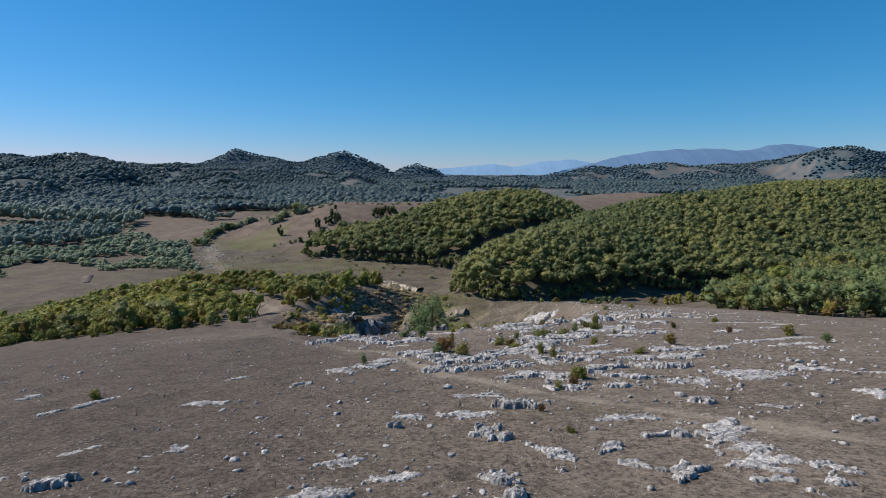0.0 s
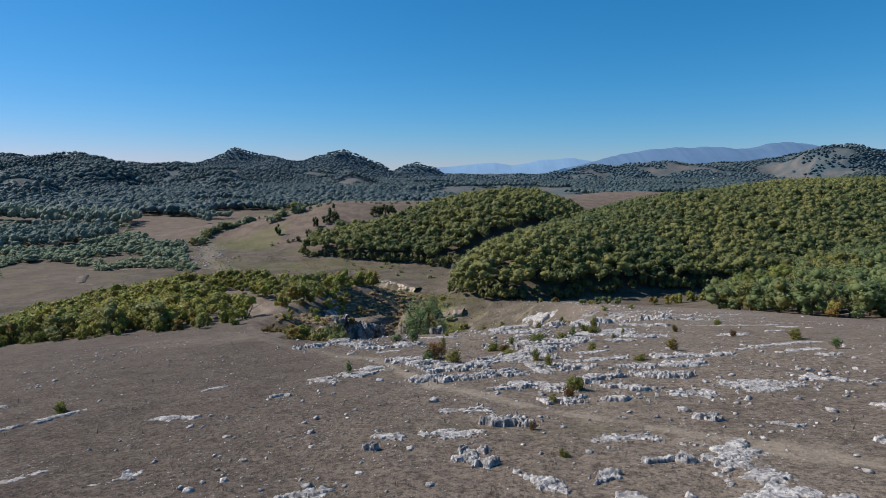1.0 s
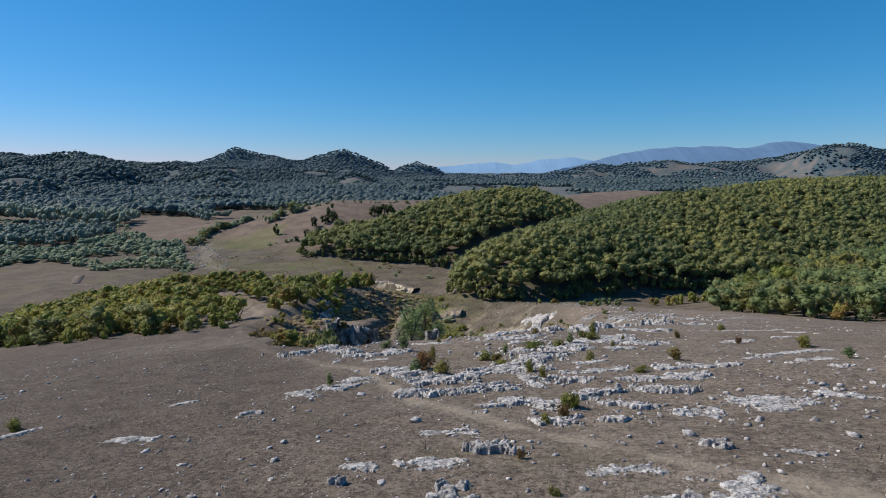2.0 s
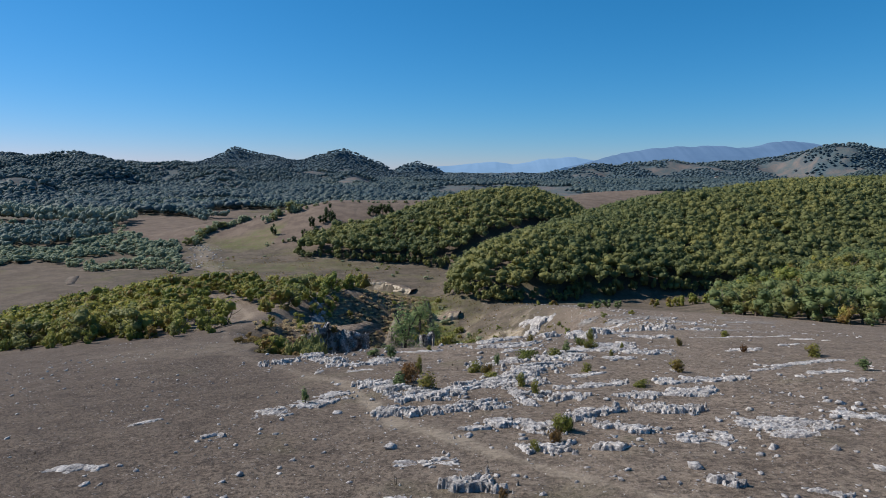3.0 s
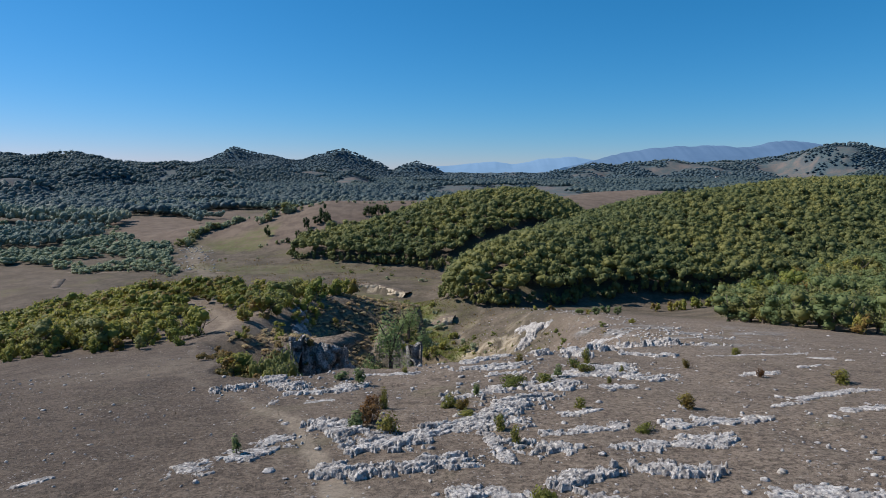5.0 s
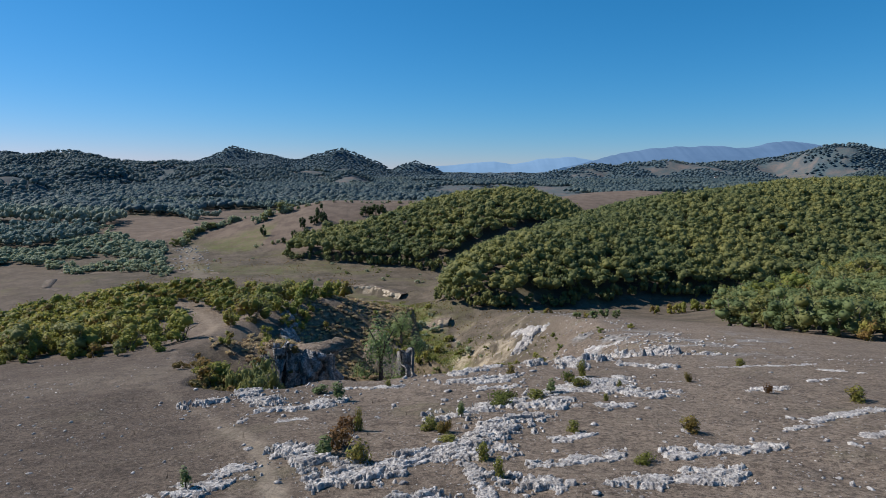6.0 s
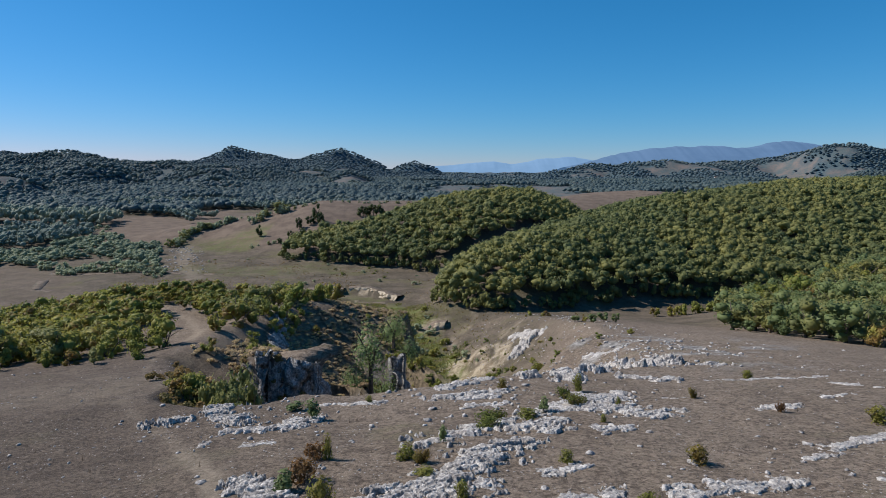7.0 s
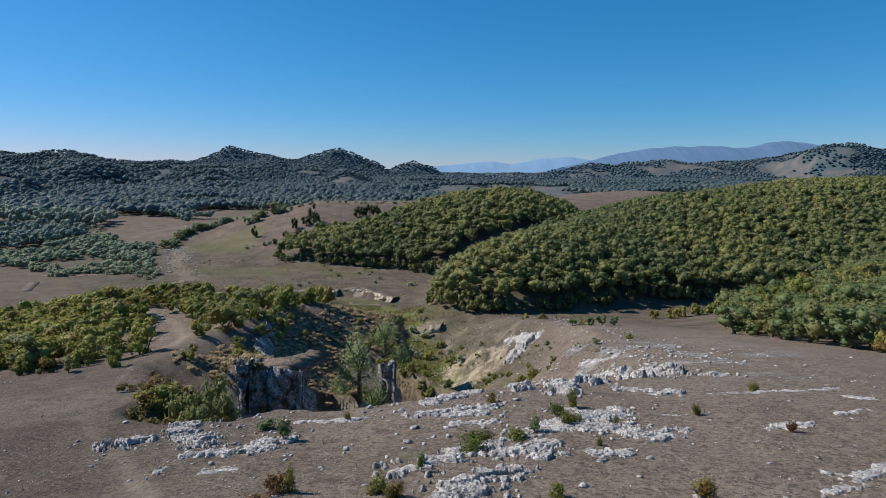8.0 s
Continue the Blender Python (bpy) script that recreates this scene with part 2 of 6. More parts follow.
def make_ground():
    m = Nodes("dry_pasture", 0.95, 0.1)
    big, mid, fine, grit = m.noise(14, 5, 0.62, warp=0.6), m.noise(1.6, 6, 0.7), m.noise(0.22, 5, 0.75), m.noise(0.05, 3, 0.7)
    dry = m.mix(m.ramp(big, 0.35, 0.68), (0.200, 0.154, 0.120), (0.296, 0.232, 0.181))
    dry = m.mix(m.ramp(mid, 0.42, 0.70), dry, (0.275, 0.218, 0.168))
    dry = m.mix(m.ramp(mid, 0.46, 0.30, 0.0, 0.75), dry, (0.098, 0.078, 0.062))
    dry = m.mix(m.ramp(fine, 0.52, 0.38, 0.0, 0.9), dry, (0.066, 0.054, 0.044))
    dry = m.mix(m.ramp(fine, 0.54, 0.66, 0.0, 0.8), dry, (0.34, 0.285, 0.215))
    dry = m.mix(m.ramp(m.noise(6, 4, 0.6), 0.58, 0.72, 0.0, 0.35), dry, (0.15, 0.15, 0.07))
    ledge = m.noise(0.8, 6, 0.7, stretch=(0.7, 1, 1), warp=0.8)
    dry = m.mix(m.ramp(ledge, 0.48, 0.34, 0.0, 0.45), dry, (0.098, 0.076, 0.058))
    dry = m.mix(m.ramp(ledge, 0.54, 0.66, 0.0, 0.6), dry, (0.30, 0.245, 0.188))
    tuft = m.noise(0.45, 4, 0.65)
    dry = m.mix(m.ramp(tuft, 0.50, 0.38, 0.0, 0.6), dry, (0.090, 0.070, 0.055))
    dry = m.mix(m.ramp(tuft, 0.56, 0.70, 0.0, 0.55), dry, (0.32, 0.26, 0.20))
    turf = m.mix(m.ramp(fine, 0.38, 0.62), (0.038, 0.030, 0.026), (0.116, 0.090, 0.074))
    dry = m.mix(m.math('MULTIPLY', m.mask("turf"), m.ramp(mid, 0.25, 0.6, 1.0, 0.6)), dry, turf)
    valley = m.mix(m.ramp(m.noise(11, 6, 0.7), 0.38, 0.62), (0.088, 0.074, 0.054), (0.160, 0.128, 0.098))
    valley = m.mix(m.ramp(m.noise(1.3, 5, 0.75), 0.52, 0.36, 0.0, 0.6), valley, (0.050, 0.042, 0.030))
    valley = m.mix(m.ramp(m.noise(20, 6, 0.7), 0.52, 0.64, 0.0, 0.6), valley, (0.130, 0.122, 0.055))
    dry = m.mix(m.mask("valley"), dry, valley)
    chips = m.ramp(m.cells(0.26), 0.22, 0.13, 0.0, 1.0)
    chips = m.math('MULTIPLY', chips, m.ramp(m.noise(2.4, 5, 0.7), 0.48, 0.62))
    col = m.mix(chips, dry, (0.42, 0.40, 0.39))
    col = m.mix(m.ramp(grit, 0.50, 0.36, 0.0, 0.55), col, (0.060, 0.048, 0.038))
    col = m.mix(m.ramp(grit, 0.56, 0.70, 0.0, 0.55), col, (0.37, 0.31, 0.245))
    path = m.math('MULTIPLY', m.mask("path"), m.ramp(mid, 0.25, 0.6, 0.45, 1.0))
    col = m.mix(path, col, m.mix(m.ramp(fine, 0.3, 0.7), (0.25, 0.205, 0.155), (0.37, 0.31, 0.24)))
    field = m.mix(m.ramp(m.noise(9, 5, 0.65), 0.35, 0.65), (0.130, 0.098, 0.078), (0.190, 0.146, 0.112))
    field = m.mix(m.ramp(m.noise(2.5, 4, 0.7, stretch=(1, 0.15, 1)), 0.45, 0.75, 0.0, 0.5), field, (0.10, 0.08, 0.065))
    col = m.mix(m.mask("field"), col, field)
    green = m.mix(m.ramp(m.noise(5, 5, 0.7), 0.38, 0.62), (0.165, 0.145, 0.058), (0.115, 0.150, 0.042))
    green = m.mix(m.ramp(m.noise(0.9, 4, 0.7), 0.5, 0.75), green, (0.20, 0.19, 0.08))
    col = m.mix(m.math('MULTIPLY', m.mask("green"), m.ramp(m.noise(5, 6, 0.75), 0.30, 0.52, 0.0, 0.95)), col, green)
    scrub = m.mix(m.ramp(m.noise(1.4, 5, 0.7), 0.38, 0.66), (0.085, 0.068, 0.048), (0.26, 0.205, 0.14))
    col = m.mix(m.mask("scrub"), col, scrub)
    bare = m.mix(m.ramp(m.noise(1.8, 7, 0.75), 0.38, 0.62), (0.20, 0.155, 0.105), (0.47, 0.40, 0.30))
    col = m.mix(m.mask("bare"), col, bare)
    stone = m.mix(m.ramp(m.noise(0.8, 6, 0.75), 0.38, 0.62), (0.13, 0.13, 0.125), (0.40, 0.385, 0.37))
    col = m.mix(m.mask("stone"), col, stone)
    # far slopes: blue haze of the air is put into wood and pasture colours
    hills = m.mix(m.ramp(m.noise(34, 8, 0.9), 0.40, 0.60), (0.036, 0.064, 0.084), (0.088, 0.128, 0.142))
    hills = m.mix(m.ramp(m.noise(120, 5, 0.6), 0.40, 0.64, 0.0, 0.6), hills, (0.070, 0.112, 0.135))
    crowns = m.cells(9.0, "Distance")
    # shade between the crowns is painted as darker cell edges
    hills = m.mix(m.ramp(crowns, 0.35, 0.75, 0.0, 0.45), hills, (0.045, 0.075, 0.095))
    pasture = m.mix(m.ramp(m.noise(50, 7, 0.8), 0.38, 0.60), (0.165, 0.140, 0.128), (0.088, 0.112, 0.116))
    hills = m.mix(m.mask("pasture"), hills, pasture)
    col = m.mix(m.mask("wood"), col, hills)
    canopy = m.math('MULTIPLY', m.math('SUBTRACT', 1.0, crowns), m.mask("wood"))
    canopy = m.math('MULTIPLY', canopy, m.math('SUBTRACT', 1.0, m.mask("pasture")))
    n = m.bump(canopy, 3.5, 0.5)
    n = m.bump(ledge, 0.22, 0.5, n)
    n = m.bump(mid, 0.20, 0.5, n)
    n = m.bump(tuft, 0.14, 0.6, n)
    n = m.bump(fine, 0.12, 1.0, n)
    n = m.bump(grit, 0.03, 0.8, n)
    return m.done(col, n)


def make_rock(name, pale, dark):
    m = Nodes(name, 0.9, 0.25)
    big, mid, fine = m.noise(0.9, 6, 0.65, warp=0.8), m.noise(0.22, 6, 0.7), m.noise(0.04, 4, 0.7)
    col = m.mix(m.ramp(big, 0.34, 0.60), dark, pale)
    col = m.mix(m.ramp(mid, 0.58, 0.40, 0.0, 0.8), col, (dark[0] * 0.55, dark[1] * 0.55, dark[2] * 0.58))
    col = m.mix(m.ramp(m.noise(1.7, 4), 0.60, 0.75, 0.0, 0.45), col, (pale[0] * 0.85, pale[1] * 0.74, pale[2] * 0.58))
    col = m.mix(m.ramp(fine, 0.55, 0.8, 0.0, 0.5), col, (0.62, 0.60, 0.58))
    pits = m.cells(0.17, "Distance")
    col = m.mix(m.ramp(pits, 0.20, 0.06, 0.0, 0.35), col, (dark[0] * 0.5, dark[1] * 0.5, dark[2] * 0.5))
    n = m.bump(big, 0.35, 0.7)
    n = m.bump(mid, 0.14, 1.0, n)
    n = m.bump(pits, 0.10, 0.6, n)
    return m.done(col, m.bump(fine, 0.02, 0.7, n))


def make_leaves(name, low, mid, high, patch=(0.2, 0.15, 0.03), patchy=0.0):
    """Leaves of three tones: by the clump, by the plant and by the stand."""
    m = Nodes(name, 0.62, 0.25)
    plant = m.math('ADD', m.mask("tint"), m.math('MULTIPLY', m.each(), 0.35))
    col = m.mix(m.ramp(m.island(), 0.0, 1.0), low, mid)
    col = m.mix(m.ramp(plant, 0.45, 1.15, 0.0, 0.85), col, high)
    col = m.mix(m.ramp(m.noise(30, 4, 0.6), 0.40, 0.65, 0.0, 0.45), col, high)
    if patchy:
        turn = m.math('ADD', m.noise(2.2, 4), m.math('MULTIPLY', m.each(), 0.35))
        col = m.mix(m.ramp(turn, 0.72, 0.95, 0.0, patchy), col, patch)
    m.bsdf.inputs["Transmission Weight"].default_value = 0.0
    m.put(m.bsdf.inputs["Base Color"], col)
    sheer = m.tree.nodes.new("ShaderNodeBsdfTranslucent")
    m.tree.links.new(col, sheer.inputs[0])
    both = m.tree.nodes.new("ShaderNodeMixShader")
    both.inputs[0].default_value = 0.45
    m.tree.links.new(m.bsdf.outputs[0], both.inputs[1])
    m.tree.links.new(sheer.outputs[0], both.inputs[2])
    m.tree.links.new(both.outputs[0], m.tree.nodes["Material Output"].inputs[0])
    return m.mat


def make_bark():
    m = Nodes("bark", 0.9, 0.15)
    g = m.noise(0.12, 5, 0.7, stretch=(1, 1, 0.25))
    return m.done(m.mix(m.ramp(g, 0.35, 0.65), (0.055, 0.043, 0.034), (0.17, 0.14, 0.115)), m.bump(g, 0.03, 0.8))


def make_plain(name, a, b, size, rough=0.8):
    m = Nodes(name, rough, 0.3)
    return m.done(m.mix(m.ramp(m.noise(size, 5, 0.65), 0.35, 0.65), a, b))


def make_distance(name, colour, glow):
    """Far mountains: dull blue slopes, with emission in place of the lit air's haze."""
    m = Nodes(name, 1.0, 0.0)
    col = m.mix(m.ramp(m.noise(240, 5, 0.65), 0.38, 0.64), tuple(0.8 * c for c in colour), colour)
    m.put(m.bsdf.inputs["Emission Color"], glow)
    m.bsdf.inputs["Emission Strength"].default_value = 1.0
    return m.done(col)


GROUND = make_ground()
LIMESTONE = make_rock("limestone", (0.72, 0.68, 0.64), (0.37, 0.345, 0.325))
# darker copy of the limestone, with some of the gorge's shade in its colour
CLIFF = make_rock("shade_toned_limestone", (0.46, 0.45, 0.44), (0.14, 0.138, 0.14))
OAK = make_leaves("oak_leaves", (0.122, 0.150, 0.066), (0.190, 0.216, 0.082), (0.299, 0.287, 0.096))
# darker copy of the oak leaves: shade put into the field trees' colour
SHADED_OAK = make_leaves("shaded_oak_leaves", (0.04, 0.062, 0.026), (0.075, 0.105, 0.038), (0.12, 0.14, 0.045))
WILLOW = make_leaves("willow_leaves", (0.099, 0.144, 0.059), (0.167, 0.219, 0.091), (0.243, 0.283, 0.111))
HAZEL = make_leaves("hazel_leaves", (0.120, 0.158, 0.039), (0.228, 0.257, 0.057), (0.365, 0.337, 0.080), (0.22, 0.11, 0.04), 0.8)
SCRUB = make_leaves("valley_scrub_leaves", (0.173, 0.223, 0.150), (0.295, 0.345, 0.220), (0.415, 0.444, 0.272))
VALLEY_WOOD = make_leaves("valley_wood_leaves", (0.125, 0.180, 0.167), (0.223, 0.288, 0.248), (0.348, 0.385, 0.292))
# bluer leaves: the haze of the distance is put into these two colours
HAZED_FAR_WOOD = make_leaves("hazed_far_wood_leaves", (0.092, 0.142, 0.158), (0.123, 0.177, 0.186), (0.173, 0.213, 0.186))
HAZED_DISTANT_WOOD = make_leaves("hazed_distant_wood_leaves", (0.105, 0.160, 0.190), (0.128, 0.188, 0.212), (0.168, 0.218, 0.222))
SHRUB = make_leaves("shrub_leaves", (0.089, 0.114, 0.026), (0.170, 0.194, 0.042), (0.259, 0.244, 0.056), (0.20, 0.085, 0.03), 0.55)
RUST = make_leaves("rusty_leaves", (0.143, 0.065, 0.029), (0.221, 0.104, 0.042), (0.195, 0.143, 0.046))
STRAW = make_leaves("dry_grass_blades", (0.125, 0.098, 0.070), (0.225, 0.180, 0.130), (0.31, 0.255, 0.185))
GORGE_LEAF = make_leaves("gorge_tree_leaves", (0.132, 0.202, 0.085), (0.217, 0.302, 0.124), (0.310, 0.364, 0.147))
BRUSH = make_leaves("dry_brush", (0.241, 0.178, 0.120), (0.483, 0.371, 0.249), (0.612, 0.483, 0.274))
OLIVE = make_leaves("olive_brush_leaves", (0.14, 0.115, 0.045), (0.23, 0.19, 0.068), (0.27, 0.175, 0.075))
WEED = make_leaves("dead_weeds", (0.05, 0.035, 0.025), (0.08, 0.06, 0.04), (0.10, 0.08, 0.05))
BARK = make_bark()
SOIL = make_plain("pale_cut_soil", (0.26, 0.205, 0.14), (0.47, 0.40, 0.30), 1.6)
DARK_SOIL = make_plain("dark_turf_bank", (0.05, 0.042, 0.028), (0.12, 0.098, 0.07), 1.2)
PLASTER = make_plain("white_plaster", (0.60, 0.58, 0.55), (0.78, 0.76, 0.72), 2.0)
ROOF_TILE = make_plain("roof_tiles", (0.11, 0.078, 0.068), (0.16, 0.112, 0.092), 1.0)
# blue base and glow both carry the haze of the distance
FAR_BLUE = make_distance("far_mountain_haze_glow", (0.075, 0.11, 0.16), (0.050, 0.105, 0.20))
PALE_BLUE = make_distance("farthest_mountain_haze_glow", (0.09, 0.13, 0.18), (0.115, 0.215, 0.36))

# ---- ground ----
def mesh_from(name, verts, faces, material, masks=(), even=True):
    """A mesh from arrays of vertices and of faces with one number of corners."""
    me = bpy.data.meshes.new(name)
    verts, faces = np.asarray(verts, np.float32), np.asarray(faces, np.int32)
    corners = faces.shape[1]
    me.vertices.add(len(verts))
    me.vertices.foreach_set("co", verts.ravel())
    me.loops.add(faces.size)
    me.loops.foreach_set("vertex_index", faces.ravel())
    me.polygons.add(len(faces))
    me.polygons.foreach_set("loop_start", np.arange(0, faces.size, corners, dtype=np.int32))
    me.polygons.foreach_set("loop_total", np.full(len(faces), corners, np.int32))
    if even:
        me.polygons.foreach_set("use_smooth", np.ones(len(faces), bool))
    me.update(calc_edges=True)
    me.validate()
    for key, values in dict(masks).items():
        at = me.attributes.new(key, 'FLOAT', 'POINT')
        at.data.foreach_set("value", np.asarray(values, np.float32))
    me.materials.append(material)
    return me


FOOTPATH = [(-30, 92), (-19.5, 66), (-10, 55), (-4.9, 47.7), (-1.9, 41), (0.3, 35.5), (4.6, 31), (9.4, 25.6), (13, 22.8), (20, 16), (34, 8)]
SIDE_TRACK = [(-32, 107), (-36, 120), (-44, 134), (-60, 150)]
VALLEY_TRACK = [(9, 160), (16, 178), (10, 190), (14, 205), (-6, 228)]
LANE = [(-104, 276), (-112, 290), (-127, 316), (-138, 345), (-149, 370)]


def wooded(x, y):
    """How densely the two near hills are covered by trees, 0 to 1."""
    d1, (w1,), _ = along(x, y, [(-66, 334, 12), (-51, 338, 30), (-28, 347, 52), (8, 356, 76), (38, 362, 76), (65, 369, 52), (84, 374, 24)])
    d2, (w2,), _ = along(x, y, [(16, 223, 14), (28, 241, 29), (53, 270, 54), (85, 303, 83), (122, 336, 110), (171, 361, 124), (260, 388, 130), (430, 430, 150)])
    edge = 5 * fbm(x, y, 24, 31, 3)
    return np.maximum(smooth(4, -4, d1 - w1 + edge), smooth(4, -4, d2 - w2 + edge))


def hill_wood(x, y, z):
    """How densely the far hills are covered by woods, 0 to 1."""
    far = np.hypot(x, y)
    open_land = smooth(0.10, 0.42, fbm(x, y, 130, 41, 4) + 0.80 * fbm(x, y, 55, 43, 3) - 0.10 * smooth(150, 700, x) - 0.32 * smooth(700, 1000, x) - 0.20 * smooth(0, -500, x) + 0.15 * smooth(30, -20, z) - 0.30 * smooth(1300, 2000, far) * smooth(300, -100, x))
    open_land = open_land * np.where(x < 0, smooth(2050, 1850, far), 1.0)
    return smooth(540, 700, far) * (1 - open_land)


def build_ground():
    inner = np.exp(np.arange(math.log(7), math.log(260), 0.0135))
    outer = np.exp(np.arange(math.log(260), math.log(4900), 0.0115))
    r = np.concatenate([inner, outer[1:]])
    front = np.radians(np.arange(-45, 45.01, 0.225))
    back = np.radians(np.arange(50, 311, 5.0))
    a = np.concatenate([front, back])
    cx, cy = 3.0, 2.0
    rr, aa = np.meshgrid(r, a, indexing="ij")
    x, y = cx + rr * np.sin(aa), cy + rr * np.cos(aa)
    rows, cols = x.shape
    x, y = x.ravel(), y.ravel()
    z = land(x, y)
    e = 0.8
    slope = np.hypot(land(x + e, y) - z, land(x, y + e) - z) / e
    far = np.hypot(x, y)
    d, _, _ = along(x, y, [(*p, 0) for p in FOOTPATH])
    wob = 0.35 * fbm(x, y, 3, 12, 3)
    path = 0.75 * smooth(0.6, 0.2, np.abs(d + wob)) + 0.10 * smooth(3.0, 0.5, d + 3 * wob)
    path = path * (0.3 + 0.7 * smooth(56, 47, y))
    d, _, _ = along(x, y, [(*p, 0) for p in SIDE_TRACK])
    path = np.maximum(path, 0.5 * smooth(1.2, 0.4, d + wob))
    d, _, _ = along(x, y, [(*p, 0) for p in VALLEY_TRACK])
    path = np.maximum(path, 0.35 * smooth(1.2, 0.4, d + wob) * smooth(-0.4, 0.3, fbm(x, y, 14, 13, 3)))
    d, _, _ = along(x, y, [(*p, 0) for p in LANE])
    path = np.maximum(path, 0.4 * smooth(5.0, 2.0, d + 5 * wob))
    path = np.maximum(path, 0.25 * smooth(12, 3, np.hypot((x + 26) / 1.3, y - 74) + 8 * wob) * (slope < 0.5))
    d, (zb, w, sw, se), side = along(x, y, GORGE)
    wave = fbm(x, y, 11, 21, 4)
    gorge = smooth(4, 16, plateau(x, y) - z) * smooth(240, 215, y) * smooth(64, 70, y)
    green = smooth(112, 138, y) * smooth(246, 228, y) * smooth(12, 5, d + 6 * wave)
    green = np.maximum(green, 0.5 * smooth(34, 16, np.hypot((x + 112) / 1.3, (y - 372) / 0.8) + 9 * wave) * (x < -104))
    green = np.maximum(green, 0.32 * smooth(40, 12, np.hypot((x + 82) / 1.5, (y - 297) / 0.5) + 14 * wave))
    green = np.maximum(green, 0.35 * smooth(20, 8, np.hypot((x + 40) / 2, (y - 236) / 0.7) + 8 * wave))
    scrub = smooth(0, 2.5, plateau(x, y) + 5 - z) * (side < 0) * smooth(88, 95, y) * smooth(165, 140, y) * smooth(30, 20, d) * smooth(-0.5, 0.4, wave + 0.5 * (slope - 0.3))
    d2, _, _ = along(x, y, LOBE)
    scrub = np.maximum(scrub, smooth(0.6, 2.0, plateau(x, y) - z) * smooth(13, 9, d2) * 0.9)
    pale = np.hypot((x - 12) / 1.2, (y - 158) / 1.4)
    bare = smooth(9.5, 4, pale + 7 * wave) * 0.8 * smooth(-0.1, 0.35, fbm(x, y, 2.6, 23, 4) + 0.15)
    bare = np.maximum(bare, smooth(5, 2, np.hypot(x - 1, (y - 201)) + 3 * wave) * 0.8)
    d3, _, _ = along(x, y, CUT_BANKS)
    bare = np.maximum(bare, smooth(0.55, 0.95, slope) * smooth(22, 12, d3) * smooth(-0.5, 0.1, wave))
    bare = np.maximum(bare, 0.35 * smooth(0.45, 0.7, slope) * smooth(0.1, 0.6, wave) * smooth(140, 160, y) * smooth(260, 240, y))
    stone = smooth(1.0, 1.5, slope) * smooth(140, 110, y) * smooth(40, 60, y) * smooth(-1, -4, x)
    ds, _, _ = along(x, y, SPUR)
    green = np.maximum(green, 0.35 * smooth(11, 6, ds))
    scrub = np.maximum(scrub, 0.9 * smooth(-0.5, 0.1, wave) * smooth(11, 6, ds))
    d4 = np.hypot((x - 24) / 1.3, (y - 96) / 1.0)
    stone = np.maximum(stone, 0.75 * smooth(0.25, 0.6, fbm(x, y, 4.0, 22, 4)) * smooth(26, 12, d4))
    field = smooth(-20, -17, z) * smooth(325, 350, y) * smooth(640, 560, far) * (x < 40)
    field = np.maximum(field, smooth(480, 540, y) * smooth(820, 760, far) * (x > 40))
    for patch, strong in (([(-178, 396, 17), (-205, 440, 27), (-228, 490, 26), (-252, 535, 20)], 0.9), ([(-212, 560, 16), (-226, 612, 20)], 0.9), ([(-205, 292, 16), (-172, 262, 22), (-160, 235, 26)], 0.35)):
        dp, (wp,), _ = along(x, y, patch)
        field = np.maximum(field, strong * smooth(4, -4, dp - wp + 3 * wave))
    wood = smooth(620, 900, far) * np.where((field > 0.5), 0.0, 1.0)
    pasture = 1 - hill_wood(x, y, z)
    floor = wooded(x, y)
    green = green * (1 - floor)
    turf = np.maximum(smooth(10, -14, x + 0.12 * (y - 30)) * smooth(120, 90, y), floor)
    scrub = scrub * (1 - floor)
    valley = smooth(-6, -14, z) * smooth(900, 700, far)
    masks = dict(turf=turf, valley=valley, path=np.clip(path, 0, 1), green=green, scrub=scrub, bare=bare, stone=stone, field=field, wood=wood, pasture=pasture)
    i = np.arange(rows * cols).reshape(rows, cols)
    nxt = np.roll(i, -1, axis=1)
    quads = np.stack([i[:-1], i[1:], nxt[1:], nxt[:-1]], -1).reshape(-1, 4)
    # the middle disc, underfoot
    verts = np.stack([x, y, z], -1)
    me = mesh_from("ground", verts, quads, GROUND, masks)
    bm = bmesh.new()
    bm.from_mesh(me)
    bm.verts.ensure_lookup_table()
    bm.faces.new([bm.verts[k] for k in i[0]])
    bm.normal_update()
    bm.to_mesh(me)
    bm.free()
    ob = new("ground", me)
    return tagged(ob, "dry brown pasture on a limestone hill above a valley", "ground", kind="structure")


ground = build_ground()


